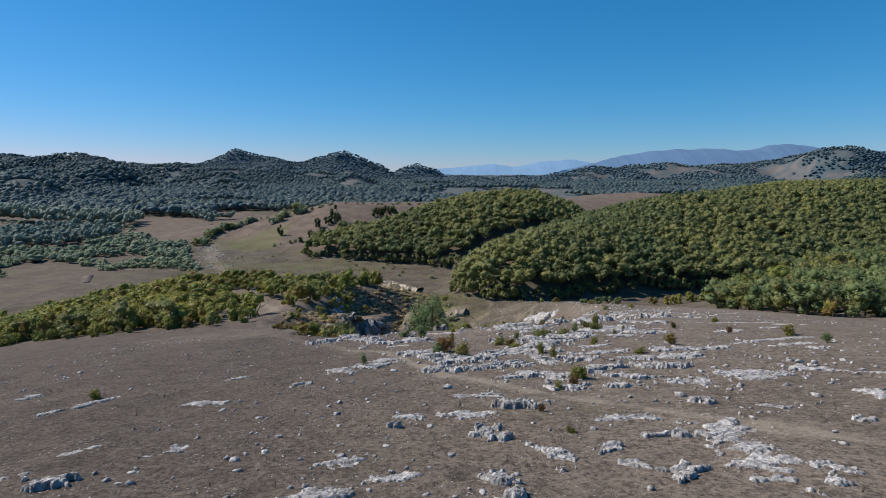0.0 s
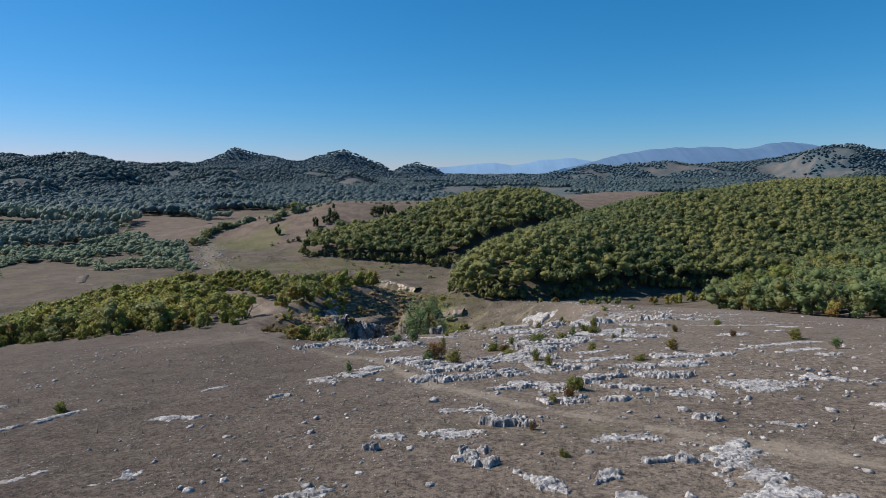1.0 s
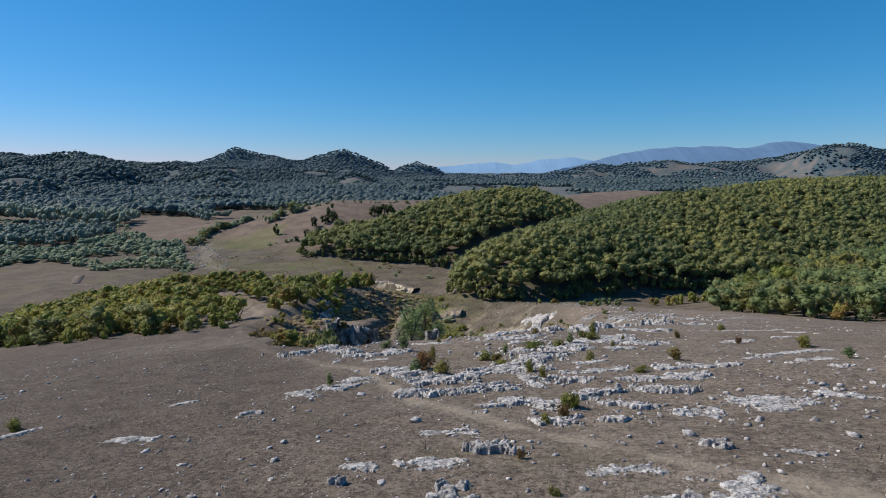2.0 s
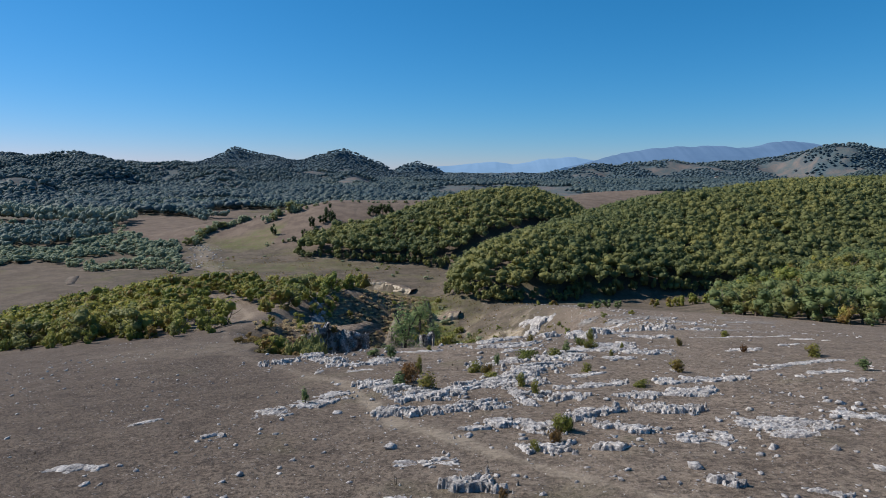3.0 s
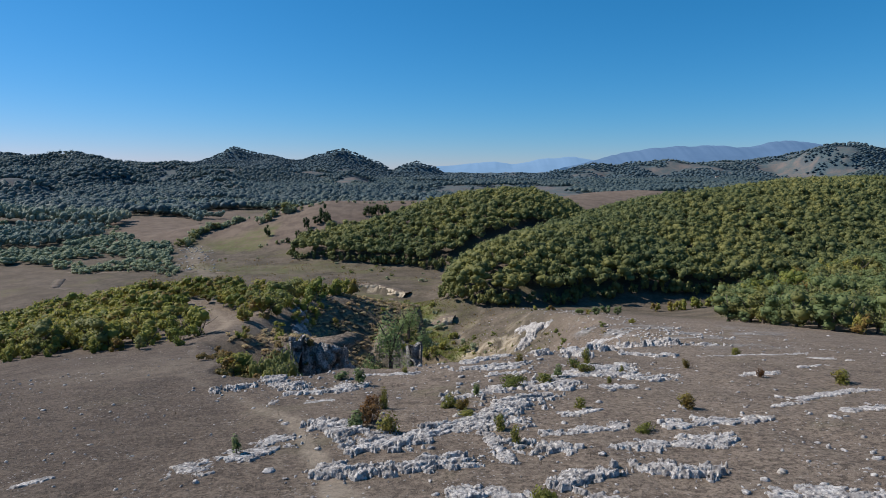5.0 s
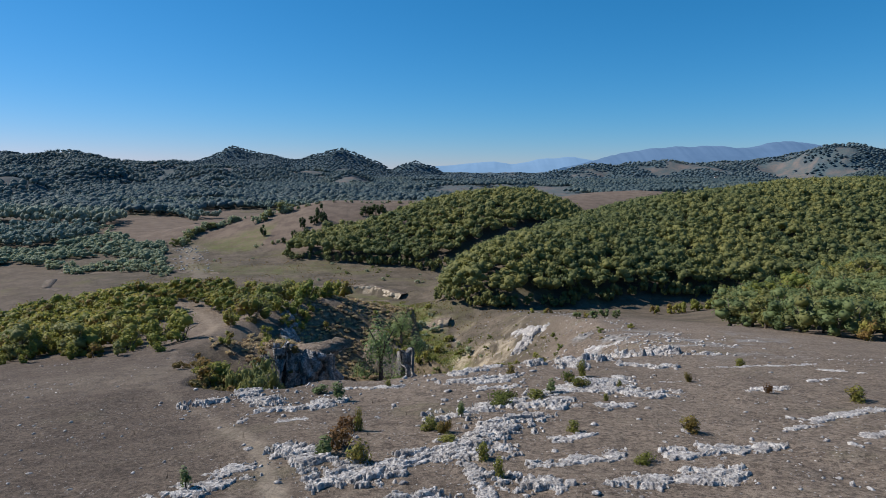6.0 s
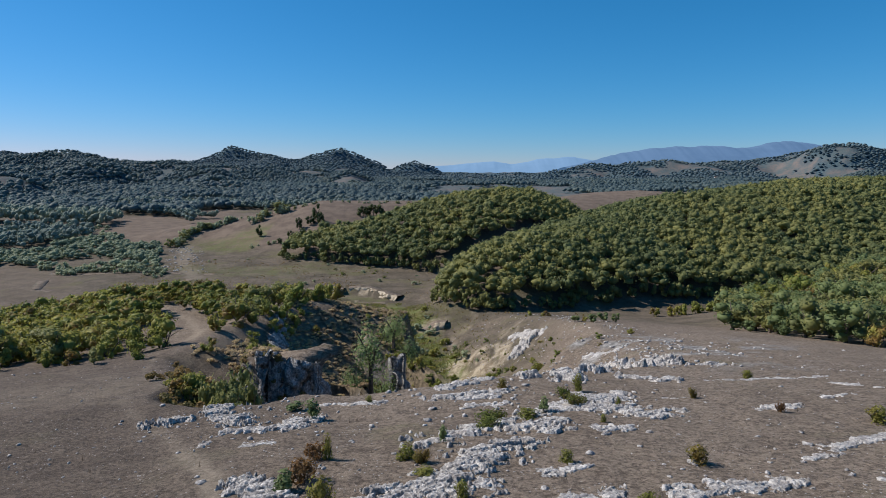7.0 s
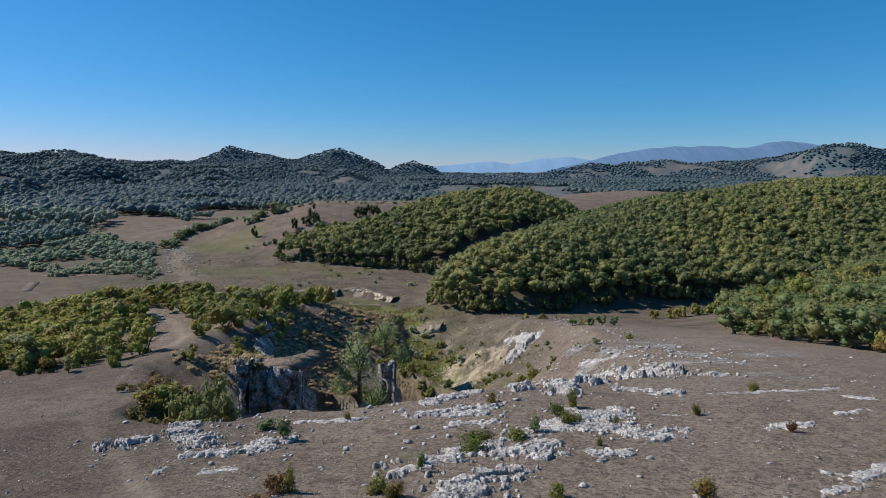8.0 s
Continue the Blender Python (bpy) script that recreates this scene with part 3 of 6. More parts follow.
def far_range(name, label, line, depth, material, seed, rough):
    """A mountain range far off: rows of x, y, height; a real ridge with a front and a back slope."""
    line = np.array(line, float)
    s = np.linspace(0, 1, 420)
    k = np.linspace(0, 1, len(line))
    x, y, h = (np.interp(s, k, line[:, n]) for n in range(3))
    h = np.convolve(np.pad(h, 6, mode="edge"), np.ones(13) / 13, mode="valid") + rough * fbm(x, x * 0, 160, seed, 5, 0.55)
    prof = [(-1.0, -0.15), (-0.75, 0.16), (-0.5, 0.42), (-0.28, 0.68), (-0.1, 0.92), (0, 1.0), (0.3, 0.75), (1.0, -0.1)]
    verts = []
    for v, f in prof:
        yy = y + v * depth
        verts.append(np.stack([x, yy, h * f + rough * 1.6 * (1 - abs(2 * f - 1)) * fbm(x, yy, 210, seed + 3, 4)], -1))
    verts = np.array(verts).reshape(-1, 3)
    i = np.arange(len(verts)).reshape(len(prof), -1)
    quads = np.stack([i[:-1, :-1], i[:-1, 1:], i[1:, 1:], i[1:, :-1]], -1).reshape(-1, 4)
    return tagged(new(name, mesh_from(name, verts, quads, material)), label, "mountain", kind="structure")


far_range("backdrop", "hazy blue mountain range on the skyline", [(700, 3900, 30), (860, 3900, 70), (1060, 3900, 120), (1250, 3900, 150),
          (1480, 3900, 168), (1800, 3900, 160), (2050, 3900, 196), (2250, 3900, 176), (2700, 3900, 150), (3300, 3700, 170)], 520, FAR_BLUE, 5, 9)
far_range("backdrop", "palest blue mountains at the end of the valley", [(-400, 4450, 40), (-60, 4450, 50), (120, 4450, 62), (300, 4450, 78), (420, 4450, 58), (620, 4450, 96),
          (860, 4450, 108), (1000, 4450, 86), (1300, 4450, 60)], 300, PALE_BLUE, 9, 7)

# ---- plants ----
def leaf_cloud(centres, radii, count, leaf, rng, tint, flat=0.0, lobes=10, spread=(0.15, 0.66), lobe=(0.30, 0.52)):
    """Small leaf clumps on uneven crowns. centres and radii: n x 3; returns vertices, triangles and tint by vertex."""
    n = len(centres)
    lob = rng.normal(size=(n, lobes, 3))
    lob /= np.linalg.norm(lob, axis=-1, keepdims=True)
    lob = lob * rng.uniform(*spread, (n, lobes, 1))
    size = rng.uniform(*lobe, (n, lobes, 1))
    pick = rng.integers(0, lobes, (n, count))
    way = rng.normal(size=(n, count, 3))
    way /= np.linalg.norm(way, axis=-1, keepdims=True)
    rows = np.arange(n)[:, None]
    unit = lob[rows, pick] + way * size[rows, pick] * rng.uniform(0.62, 1.12, (n, count, 1))
    place = centres[:, None] + unit * radii[:, None]
    normal = way + 0.6 * unit + rng.normal(size=way.shape) * 0.38
    normal[..., 2] += flat
    normal /= np.linalg.norm(normal, axis=-1, keepdims=True)
    side = np.cross(normal, rng.normal(size=way.shape))
    side /= np.linalg.norm(side, axis=-1, keepdims=True) + 1e-9
    up = np.cross(normal, side)
    leaf = np.broadcast_to(np.asarray(leaf, float), (n,))
    s = (leaf[:, None] * rng.uniform(0.55, 1.4, (n, count)))[..., None]
    k = rng.uniform(-0.5, 0.5, (n, count, 1))
    tri = np.stack([place - side * s - up * s * 0.6, place + side * s * 1.05 - up * s * (0.5 + k), place + side * s * k + up * s * 1.1], axis=2)
    verts = tri.reshape(-1, 3)
    faces = np.arange(len(verts)).reshape(-1, 3)
    return verts, faces, np.repeat(tint, count * 3)


BALL = bmesh.new()
bmesh.ops.create_icosphere(BALL, subdivisions=1, radius=1.0)
BALL.verts.ensure_lookup_table()
BALL_V = np.array([v.co[:] for v in BALL.verts])
BALL_F = np.array([[v.index for v in f.verts] for f in BALL.faces])
BALL.free()


def crowns(c, r, lobes, leaves, leaf, rng, tint, low=-0.55, gather=(0.36, 0.62), bulk=(0.40, 0.60)):
    """Rounded crowns, each of several uneven lobes with leaf clumps on them. c and r: n x 3."""
    n = len(c)
    way = rng.normal(size=(n, lobes, 3))
    way /= np.linalg.norm(way, axis=-1, keepdims=True)
    way[..., 2] = np.maximum(way[..., 2], low) + 0.10
    mid = way * rng.uniform(*gather, (n, lobes, 1))
    size = rng.uniform(*bulk, (n, lobes, 1))
    jag = rng.uniform(0.58, 1.16, (n, lobes, len(BALL_V), 1))
    v1 = c[:, None, None] + (mid[:, :, None] + BALL_V[None, None] * size[:, :, None] * jag) * r[:, None, None]
    f1 = BALL_F[None] + (np.arange(n * lobes) * len(BALL_V))[:, None, None]
    v1, f1 = v1.reshape(-1, 3), f1.reshape(-1, 3)
    t1 = np.repeat(np.clip(tint[:, None] + rng.normal(size=(n, lobes)) * 0.10, 0, 1).ravel(), len(BALL_V))
    if not leaves:
        return v1, f1, t1
    pick, rows = rng.integers(0, lobes, (n, leaves)), np.arange(n)[:, None]
    out = rng.normal(size=(n, leaves, 3))
    out /= np.linalg.norm(out, axis=-1, keepdims=True)
    out[..., 2] = np.abs(out[..., 2]) * np.where(rng.uniform(0, 1, (n, leaves)) < 0.8, 1, -1)
    place = c[:, None] + (mid[rows, pick] + out * size[rows, pick] * rng.uniform(0.95, 1.42, (n, leaves, 1))) * r[:, None]
    normal = out + rng.normal(size=out.shape) * 0.45
    normal /= np.linalg.norm(normal, axis=-1, keepdims=True)
    side = np.cross(normal, rng.normal(size=out.shape))
    side /= np.linalg.norm(side, axis=-1, keepdims=True) + 1e-9
    up = np.cross(normal, side)
    s = (np.broadcast_to(np.asarray(leaf, float), (n,))[:, None] * rng.uniform(0.55, 1.4, (n, leaves)))[..., None]
    k = rng.uniform(-0.5, 0.5, (n, leaves, 1))
    v2 = np.stack([place - side * s - up * s * 0.6, place + side * s - up * s * (0.5 + k), place + side * s * k + up * s * 1.1], axis=2).reshape(-1, 3)
    f2 = np.arange(len(v2)).reshape(-1, 3) + len(v1)
    return np.concatenate([v1, v2]), np.concatenate([f1, f2]), np.concatenate([t1, np.repeat(tint, leaves * 3)])


def stand(name, x, y, height, width, count, leaf, material, label, seed, tint=None, lobes=4, squat=0.5, gather=(0.36, 0.62), bulk=(0.40, 0.60)):
    """A whole wood as one mesh of rounded crowns."""
    rng = np.random.default_rng(seed)
    n = len(x)
    c = np.stack([x, y, land(x, y) + height * (1 - squat)], -1)
    r = np.stack([width, width, height * squat], -1) * rng.uniform(0.88, 1.12, (n, 3))
    tint = rng.uniform(0, 1, n) if tint is None else tint
    v, f, t = crowns(c, r, lobes, count, leaf, rng, tint, -0.55, gather, bulk)
    return tagged(new(name, mesh_from(name, v, f, material, dict(tint=t), even=False)), label, "wood", kind="stuff")


def open_to(x, y, tall, eye=(5, 14, 30)):
    """Where the land leaves a tree's top in view of the pasture."""
    z = land(x, y) + tall
    seen = np.ones(np.shape(x), bool)
    for f in np.linspace(0.25, 0.985, 26):
        seen &= land(eye[0] + (x - eye[0]) * f, eye[1] + (y - eye[1]) * f) < eye[2] + (z - eye[2]) * f
    return seen


def scatter(x0, x1, y0, y1, step, seed):
    rng = np.random.default_rng(seed)
    gx, gy = np.meshgrid(np.arange(x0, x1, step), np.arange(y0, y1, step * 0.87))
    gx = gx + (np.arange(gx.shape[0])[:, None] % 2) * step / 2
    return gx.ravel() + rng.uniform(-0.4, 0.4, gx.size) * step, gy.ravel() + rng.uniform(-0.4, 0.4, gx.size) * step, rng


# the two near wooded hills
x, y, rng = scatter(-90, 430, 190, 560, 4.3, 3)
d1, _, s1 = along(x, y, DOME)
d2, _, s2 = along(x, y, LONG_HILL)
near_side = np.where(d1 < d2, (s1 > 0) | (d1 < 22), (s2 > 0) | (d2 < 22))
keep = (wooded(x, y) > 0.5) & (np.abs(np.arctan2(x - 4, y - 10)) < radians(41)) & near_side
x, y, d1, d2 = x[keep], y[keep], d1[keep], d2[keep]
rng = np.random.default_rng(4)
tip = np.exp(-((x - 18) / 20) ** 2 - ((y - 218) / 20) ** 2)
tall = rng.uniform(8.6, 10.4, len(x)) - 1.0 * tip
tone = np.clip(0.22 + 0.45 * fbm(x, y, 45, 61, 3) + rng.normal(size=len(x)) * 0.24 + 0.55 * tip + 0.18 * (d2 < d1) + 0.35 * np.exp(-((x + 62) / 16) ** 2 - ((y - 326) / 16) ** 2), 0, 1)
stand("oak_wood", x, y, tall, rng.uniform(2.9, 4.3, len(x)), 84, rng.uniform(0.28, 0.48, len(x)), OAK, "dense green oak wood on a rounded hill", 6, tone, 5, 0.30, (0.38, 0.68), (0.34, 0.56))
x, y, rng = scatter(-90, 200, 190, 380, 2.6, 5)
edge = wooded(x, y)
keep = (edge > 0.12) & (edge < 0.92) & (np.abs(np.arctan2(x - 4, y - 10)) < radians(41)) & (along(x, y, DOME + [(190, 420, 0, 0)])[2] > 0)
x, y = x[keep], y[keep]
rng = np.random.default_rng(7)
tall = rng.uniform(2.5, 6.0, len(x))
stand("wood_edge", x, y, tall, tall * 0.42, 60, rng.uniform(0.18, 0.30, len(x)), OAK, "leafy young growth along the foot of the oak wood", 8,
      np.clip(rng.normal(size=len(x)) * 0.3 + 0.35 + 0.5 * np.exp(-((x - 16) / 16) ** 2), 0, 1), 5, 0.52, (0.40, 0.75), (0.30, 0.48))

# the belt of trees and the dark wooded corner across the valley
PINK_FIELD = [(-178, 396, 17), (-205, 440, 27), (-228, 490, 26), (-252, 535, 20)]
PALE_FIELD = [(-212, 560, 16), (-226, 612, 20)]
x, y, rng = scatter(-460, -120, 335, 720, 6.4, 14)
d1, (w1,), _ = along(x, y, PINK_FIELD)
d2, (w2,), _ = along(x, y, PALE_FIELD)
wave = 9 * fbm(x, y, 34, 15, 3)
corner = np.hypot((x + 272) / 44, (y - 392) / 44) + 0.02 * wave < 1
belt = along(x, y, [(-460, 470, 0), (-330, 472, 0), (-246, 492, 0)])[0] + wave < 26
copse = (along(x, y, [(-300, 600, 0), (-262, 585, 0), (-214, 545, 0)])[0] + wave < 17) | (along(x, y, [(-420, 690, 0), (-260, 660, 0), (-160, 660, 0)])[0] + wave < 24) | (np.hypot(x + 206, y - 491) < 9)
keep = (corner | belt | copse) & (d1 > w1) & (d2 > w2) & (np.arctan2(x - 4, y - 10) > radians(-42))
x, y, corner, belt = x[keep], y[keep], corner[keep], belt[keep]
rng = np.random.default_rng(15)
tall = np.where(belt, rng.uniform(9, 14, len(x)), rng.uniform(6, 9.5, len(x)))
stand("valley_wood", x, y, tall, rng.uniform(3.6, 5.2, len(x)), 22, rng.uniform(0.4, 0.65, len(x)), VALLEY_WOOD, "dark green belt of trees along the valley", 16,
      np.clip(np.where(belt, 0.55, 0.15) + rng.normal(size=len(x)) * 0.25, 0, 1), 6, 0.46, (0.42, 0.75), (0.32, 0.50))

# woods on the far hills
x, y, rng = scatter(-1500, 1250, 560, 1640, 9.8, 8)
z = land(x, y)
keep = (hill_wood(x, y, z) > 0.35) & ((x < 100) | (y > 900)) & (np.abs(np.arctan2(x, y)) < radians(41))
x, y = x[keep], y[keep]
keep = open_to(x, y, 12.0)
x, y = x[keep], y[keep]
rng = np.random.default_rng(9)
stand("far_wood", x, y, rng.uniform(8, 11.5, len(x)), rng.uniform(4.6, 6.4, len(x)), 6, rng.uniform(0.8, 1.3, len(x)), HAZED_FAR_WOOD,
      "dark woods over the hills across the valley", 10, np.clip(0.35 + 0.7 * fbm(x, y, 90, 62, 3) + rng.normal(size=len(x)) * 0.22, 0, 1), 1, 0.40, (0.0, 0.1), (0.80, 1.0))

# the farthest woods
x, y, rng = scatter(-1900, 1900, 1620, 2700, 13.5, 81)
z = land(x, y)
keep = (hill_wood(x, y, z) > 0.45) & (np.abs(np.arctan2(x, y)) < radians(39)) & (z > -8)
x, y = x[keep], y[keep]
keep = open_to(x, y, 9.0)
x, y = x[keep], y[keep]
stand("distant_wood", x, y, rng.uniform(7, 9.5, len(x)), rng.uniform(5.0, 7.5, len(x)), 0, 1.0, HAZED_DISTANT_WOOD,
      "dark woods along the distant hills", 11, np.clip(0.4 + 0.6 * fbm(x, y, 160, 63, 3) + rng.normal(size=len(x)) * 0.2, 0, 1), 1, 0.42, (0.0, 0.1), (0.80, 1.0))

# ---- limestone ----
def cells2d(u, v, seed):
    """Nearest and second nearest of scattered seeds, with the nearest one's own number."""
    iu, iv = np.floor(u).astype(np.int64), np.floor(v).astype(np.int64)
    f1, f2, own = np.full(u.shape, 9.0), np.full(u.shape, 9.0), np.zeros(u.shape)
    for du in (-1, 0, 1):
        for dv in (-1, 0, 1):
            cu, cv = iu + du, iv + dv
            d = np.hypot(cu + 0.1 + 0.8 * lattice(cu, cv, seed) - u, cv + 0.1 + 0.8 * lattice(cu, cv, seed + 5) - v)
            near = d < f1
            f2 = np.where(near, f1, np.minimum(f2, d))
            own = np.where(near, lattice(cu, cv, seed + 9), own)
            f1 = np.where(near, d, f1)
    return f1, f2, own


def outcrop(line, width, height, seed, name="limestone_outcrop", label="weathered pale grey limestone outcrop in dry grass", step=0.075):
    """Bedrock that breaks through the turf along a line: rounded, fluted blocks with open joints, each block a part."""
    mx, my = sum(p[0] for p in line) / len(line), sum(p[1] for p in line) / len(line)
    short = 0.85 if math.dist(line[0], line[-1]) < 2.6 else 0.94
    line = [(mx + (px - mx) * short, my + (py - my) * short) for px, py in line]
    width = width * (0.80 if my < 31 else 0.82 if my < 50 else 0.92)
    height = height * 0.92
    xs, ys = [p[0] for p in line], [p[1] for p in line]
    reach = 1.4 * width + 0.3
    gx, gy = np.meshgrid(np.arange(min(xs) - reach, max(xs) + reach, step), np.arange(min(ys) - reach, max(ys) + reach, step), indexing="ij")
    jx, jy = gx + 0.3 * step * fbm(gx, gy, 0.2, seed + 3, 2), gy + 0.3 * step * fbm(gx, gy, 0.2, seed + 4, 2)
    d, _, _ = along(jx, jy, [(*p, 0) for p in line])
    a = 0.15 + 0.5 * lattice(seed, 3, 1)
    bend = 0.22 * fbm(jx, jy, 1.3, seed, 3)
    big = 1.0 if width < 1.5 else width
    u = (jx * math.cos(a) + jy * math.sin(a) + bend) / (2.2 * big)
    v = (-jx * math.sin(a) + jy * math.cos(a) + bend) / (0.62 * big)
    f1, f2, own = cells2d(u, v, seed)
    _, g2, small = cells2d(u * 1.9, v * 1.8, seed + 40)
    body = 0.74 - d / width + 1.0 * fbm(jx, jy, 0.7, seed + 1, 5, 0.68) + 0.55 * (own - 0.5)
    body = body - 0.45 * smooth(0.10, 0.0, g2)
    rise = smooth(0.0, 0.30, body) ** 0.55
    dome = 0.90 + 0.10 * smooth(0.0, 0.45, f2 - f1)
    top = height * rise * dome * (0.45 + 0.55 * own + 0.18 * fbm(jx, jy, 0.7, seed + 2, 4))
    top = top - (0.05 + 0.35 * height) * smooth(0.085, 0.02, f2 - f1)
    flute = np.abs(fbm(jx * 1.5 + 0.4 * jy, jy, 0.42, seed + 6, 3))
    top = top - (0.01 + 0.20 * height) * smooth(0.20, 0.0, flute) - (0.015 + 0.08 * height) * smooth(0.12, 0.0, g2) + 0.10 * height * (small - 0.5)
    karren = np.abs(np.sin(3.1 * (v * 2.4 + 0.35 * fbm(jx, jy, 0.7, seed + 8, 3) * 3 + 0.25 * u)))
    top = 0.70 * top + 0.30 * np.floor(top / 0.085 + 0.5 * small) * 0.085
    top = top - (0.02 + 0.32 * height) * smooth(0.26, 0.0, karren) * smooth(-0.2, 0.3, fbm(jx, jy, 1.4, seed + 9, 2) + 0.15)
    top = top + 0.10 * height * fbm(jx, jy, 0.17, seed + 7, 3)
    top = np.where(body > 0, np.maximum(top, 0.015), -0.14)
    z = land(jx, jy) + top - 0.02
    i = np.arange(gx.size).reshape(gx.shape)
    quads = np.stack([i[:-1, :-1], i[1:, :-1], i[1:, 1:], i[:-1, 1:]], -1).reshape(-1, 4)
    quads = quads[(body.ravel()[quads] > 0).any(1)]
    verts = np.stack([jx.ravel(), jy.ravel(), z.ravel()], -1)
    cell = np.round(own, 6)
    piece = np.where(body > 0, i + 1, 0)
    for _ in range(160):
        before = piece.copy()
        for a0, b0 in ((np.s_[1:, :], np.s_[:-1, :]), (np.s_[:-1, :], np.s_[1:, :]), (np.s_[:, 1:], np.s_[:, :-1]), (np.s_[:, :-1], np.s_[:, 1:])):
            same = (cell[a0] == cell[b0]) & (piece[a0] > 0) & (piece[b0] > 0)
            piece[a0] = np.where(same, np.maximum(piece[a0], piece[b0]), piece[a0])
        if (before == piece).all():
            break
    which = piece.ravel()[quads].max(1)
    ids, size = np.unique(which, return_counts=True)
    blocks = ids[size >= (24 if len(ids) < 60 else 50)] if len(ids) > 1 else ids
    if len(blocks) < 2:
        used, q = np.unique(quads, return_inverse=True)
        return tagged(new(name, mesh_from(name, verts[used], q.reshape(-1, 4), LIMESTONE, even=False)), label, "rock outcrop", group="limestone outcrops")
    root = tagged(new(name), label, "rock outcrop", group="limestone outcrops")
    root.location = (sum(xs) / len(xs), sum(ys) / len(ys), float(land(sum(xs) / len(xs), sum(ys) / len(ys))))
    rest = np.isin(which, blocks, invert=True)
    for k in range(len(blocks) + 1):
        q = quads[rest] if k == len(blocks) else quads[which == blocks[k]]
        if not len(q):
            continue
        used, q = np.unique(q, return_inverse=True)
        ob = new("block" if k < len(blocks) else "rubble", mesh_from("block", verts[used] - np.array(root.location), q.reshape(-1, 4), LIMESTONE, even=False))
        ob.parent = root
        if k == len(blocks):
            tagged(ob, kind="stuff")
    return root


outcrop([(3.3, 27.3), (4.1, 27.1)], 0.97, 0.47, 100, "limestone_outcrop", "blocky fluted grey limestone outcrop with deep joints", 0.055)
outcrop([(11.6, 27.0), (12.4, 26.7)], 0.54, 0.37, 107, "limestone_boulder", "rounded grey limestone boulder on the dry pasture", 0.055)
outcrop([(6.7, 24.2), (8.9, 24.7)], 0.73, 0.14, 114, "limestone_slab", "flat pale limestone slab flush with the dry turf", 0.055)
outcrop([(8.0, 21.5), (8.9, 21.7)], 0.6, 0.31, 121, "limestone_boulder", "rounded grey limestone boulder on the dry pasture", 0.055)
outcrop([(11.4, 22.8), (10.9, 20.2), (10.9, 18.1)], 1.54, 0.15, 128, "limestone_slab", "flat pale limestone slab flush with the dry turf", 0.055)
outcrop([(1.8, 22.9), (2.3, 21.5)], 0.73, 0.32, 135, "limestone_outcrop", "blocky fluted grey limestone outcrop with deep joints", 0.055)
outcrop([(3.4, 20.4), (4.2, 19.8), (4.5, 18.7)], 0.81, 0.29, 142, "limestone_outcrop", "blocky fluted grey limestone outcrop with deep joints", 0.055)
outcrop([(5.6, 19.6), (6.3, 20.3)], 0.42, 0.31, 149, "limestone_boulder", "rounded grey limestone boulder on the dry pasture", 0.055)
outcrop([(2.0, 17.8), (2.2, 15.9)], 0.65, 0.26, 156, "limestone_outcrop", "blocky fluted grey limestone outcrop with deep joints", 0.055)
outcrop([(1.0, 29.7), (2.9, 29.8)], 0.81, 0.1, 163, "limestone_slab", "flat pale limestone slab flush with the dry turf", 0.055)
outcrop([(0.8, 25.4), (2.1, 25.6)], 0.81, 0.14, 170, "limestone_slab", "flat pale limestone slab flush with the dry turf", 0.055)
outcrop([(-2.1, 23.6), (-1.9, 23.6)], 0.36, 0.31, 177, "limestone_boulder", "rounded grey limestone boulder on the dry pasture", 0.055)
outcrop([(-1.7, 25.3), (-0.3, 25.6)], 0.81, 0.16, 184, "limestone_slab", "flat pale limestone slab flush with the dry turf", 0.055)
outcrop([(14.6, 26.1), (15.3, 25.7)], 0.42, 0.25, 191, "limestone_boulder", "rounded grey limestone boulder on the dry pasture", 0.055)
outcrop([(20.8, 28.9), (20.8, 27.2)], 0.81, 0.16, 198, "limestone_slab", "flat pale limestone slab flush with the dry turf", 0.055)
outcrop([(17.0, 23.2), (17.4, 23.1)], 0.48, 0.28, 205, "limestone_boulder", "rounded grey limestone boulder on the dry pasture", 0.055)
outcrop([(7.5, 17.3), (8.6, 18.0)], 0.81, 0.26, 212, "limestone_outcrop", "blocky fluted grey limestone outcrop with deep joints", 0.055)
outcrop([(6.1, 18.6), (6.9, 17.8)], 0.48, 0.25, 219, "limestone_boulder", "rounded grey limestone boulder on the dry pasture", 0.055)
outcrop([(10.5, 15.8), (10.8, 15.6)], 0.48, 0.31, 226, "limestone_boulder", "rounded grey limestone boulder on the dry pasture", 0.055)
outcrop([(11.5, 16.4), (11.8, 16.5)], 0.36, 0.25, 233, "limestone_boulder", "rounded grey limestone boulder on the dry pasture", 0.055)
outcrop([(9.8, 16.8), (10.4, 16.8)], 0.42, 0.19, 240, "limestone_boulder", "rounded grey limestone boulder on the dry pasture", 0.055)
outcrop([(12.2, 18.0), (12.7, 17.4)], 0.42, 0.14, 247, "limestone_boulder", "rounded grey limestone boulder on the dry pasture", 0.055)
outcrop([(-13.9, 31.2), (-11.9, 31.2)], 0.62, 0.12, 254, "limestone_slab", "flat pale limestone slab flush with the dry turf", 0.055)
outcrop([(-21.7, 30.5), (-20.5, 31.8), (-20.2, 34.7)], 0.57, 0.16, 261, "limestone_slab", "flat pale limestone slab flush with the dry turf", 0.055)
outcrop([(-27.3, 36.7), (-27.8, 38.7)], 0.57, 0.16, 268, "limestone_slab", "flat pale limestone slab flush with the dry turf", 0.055)
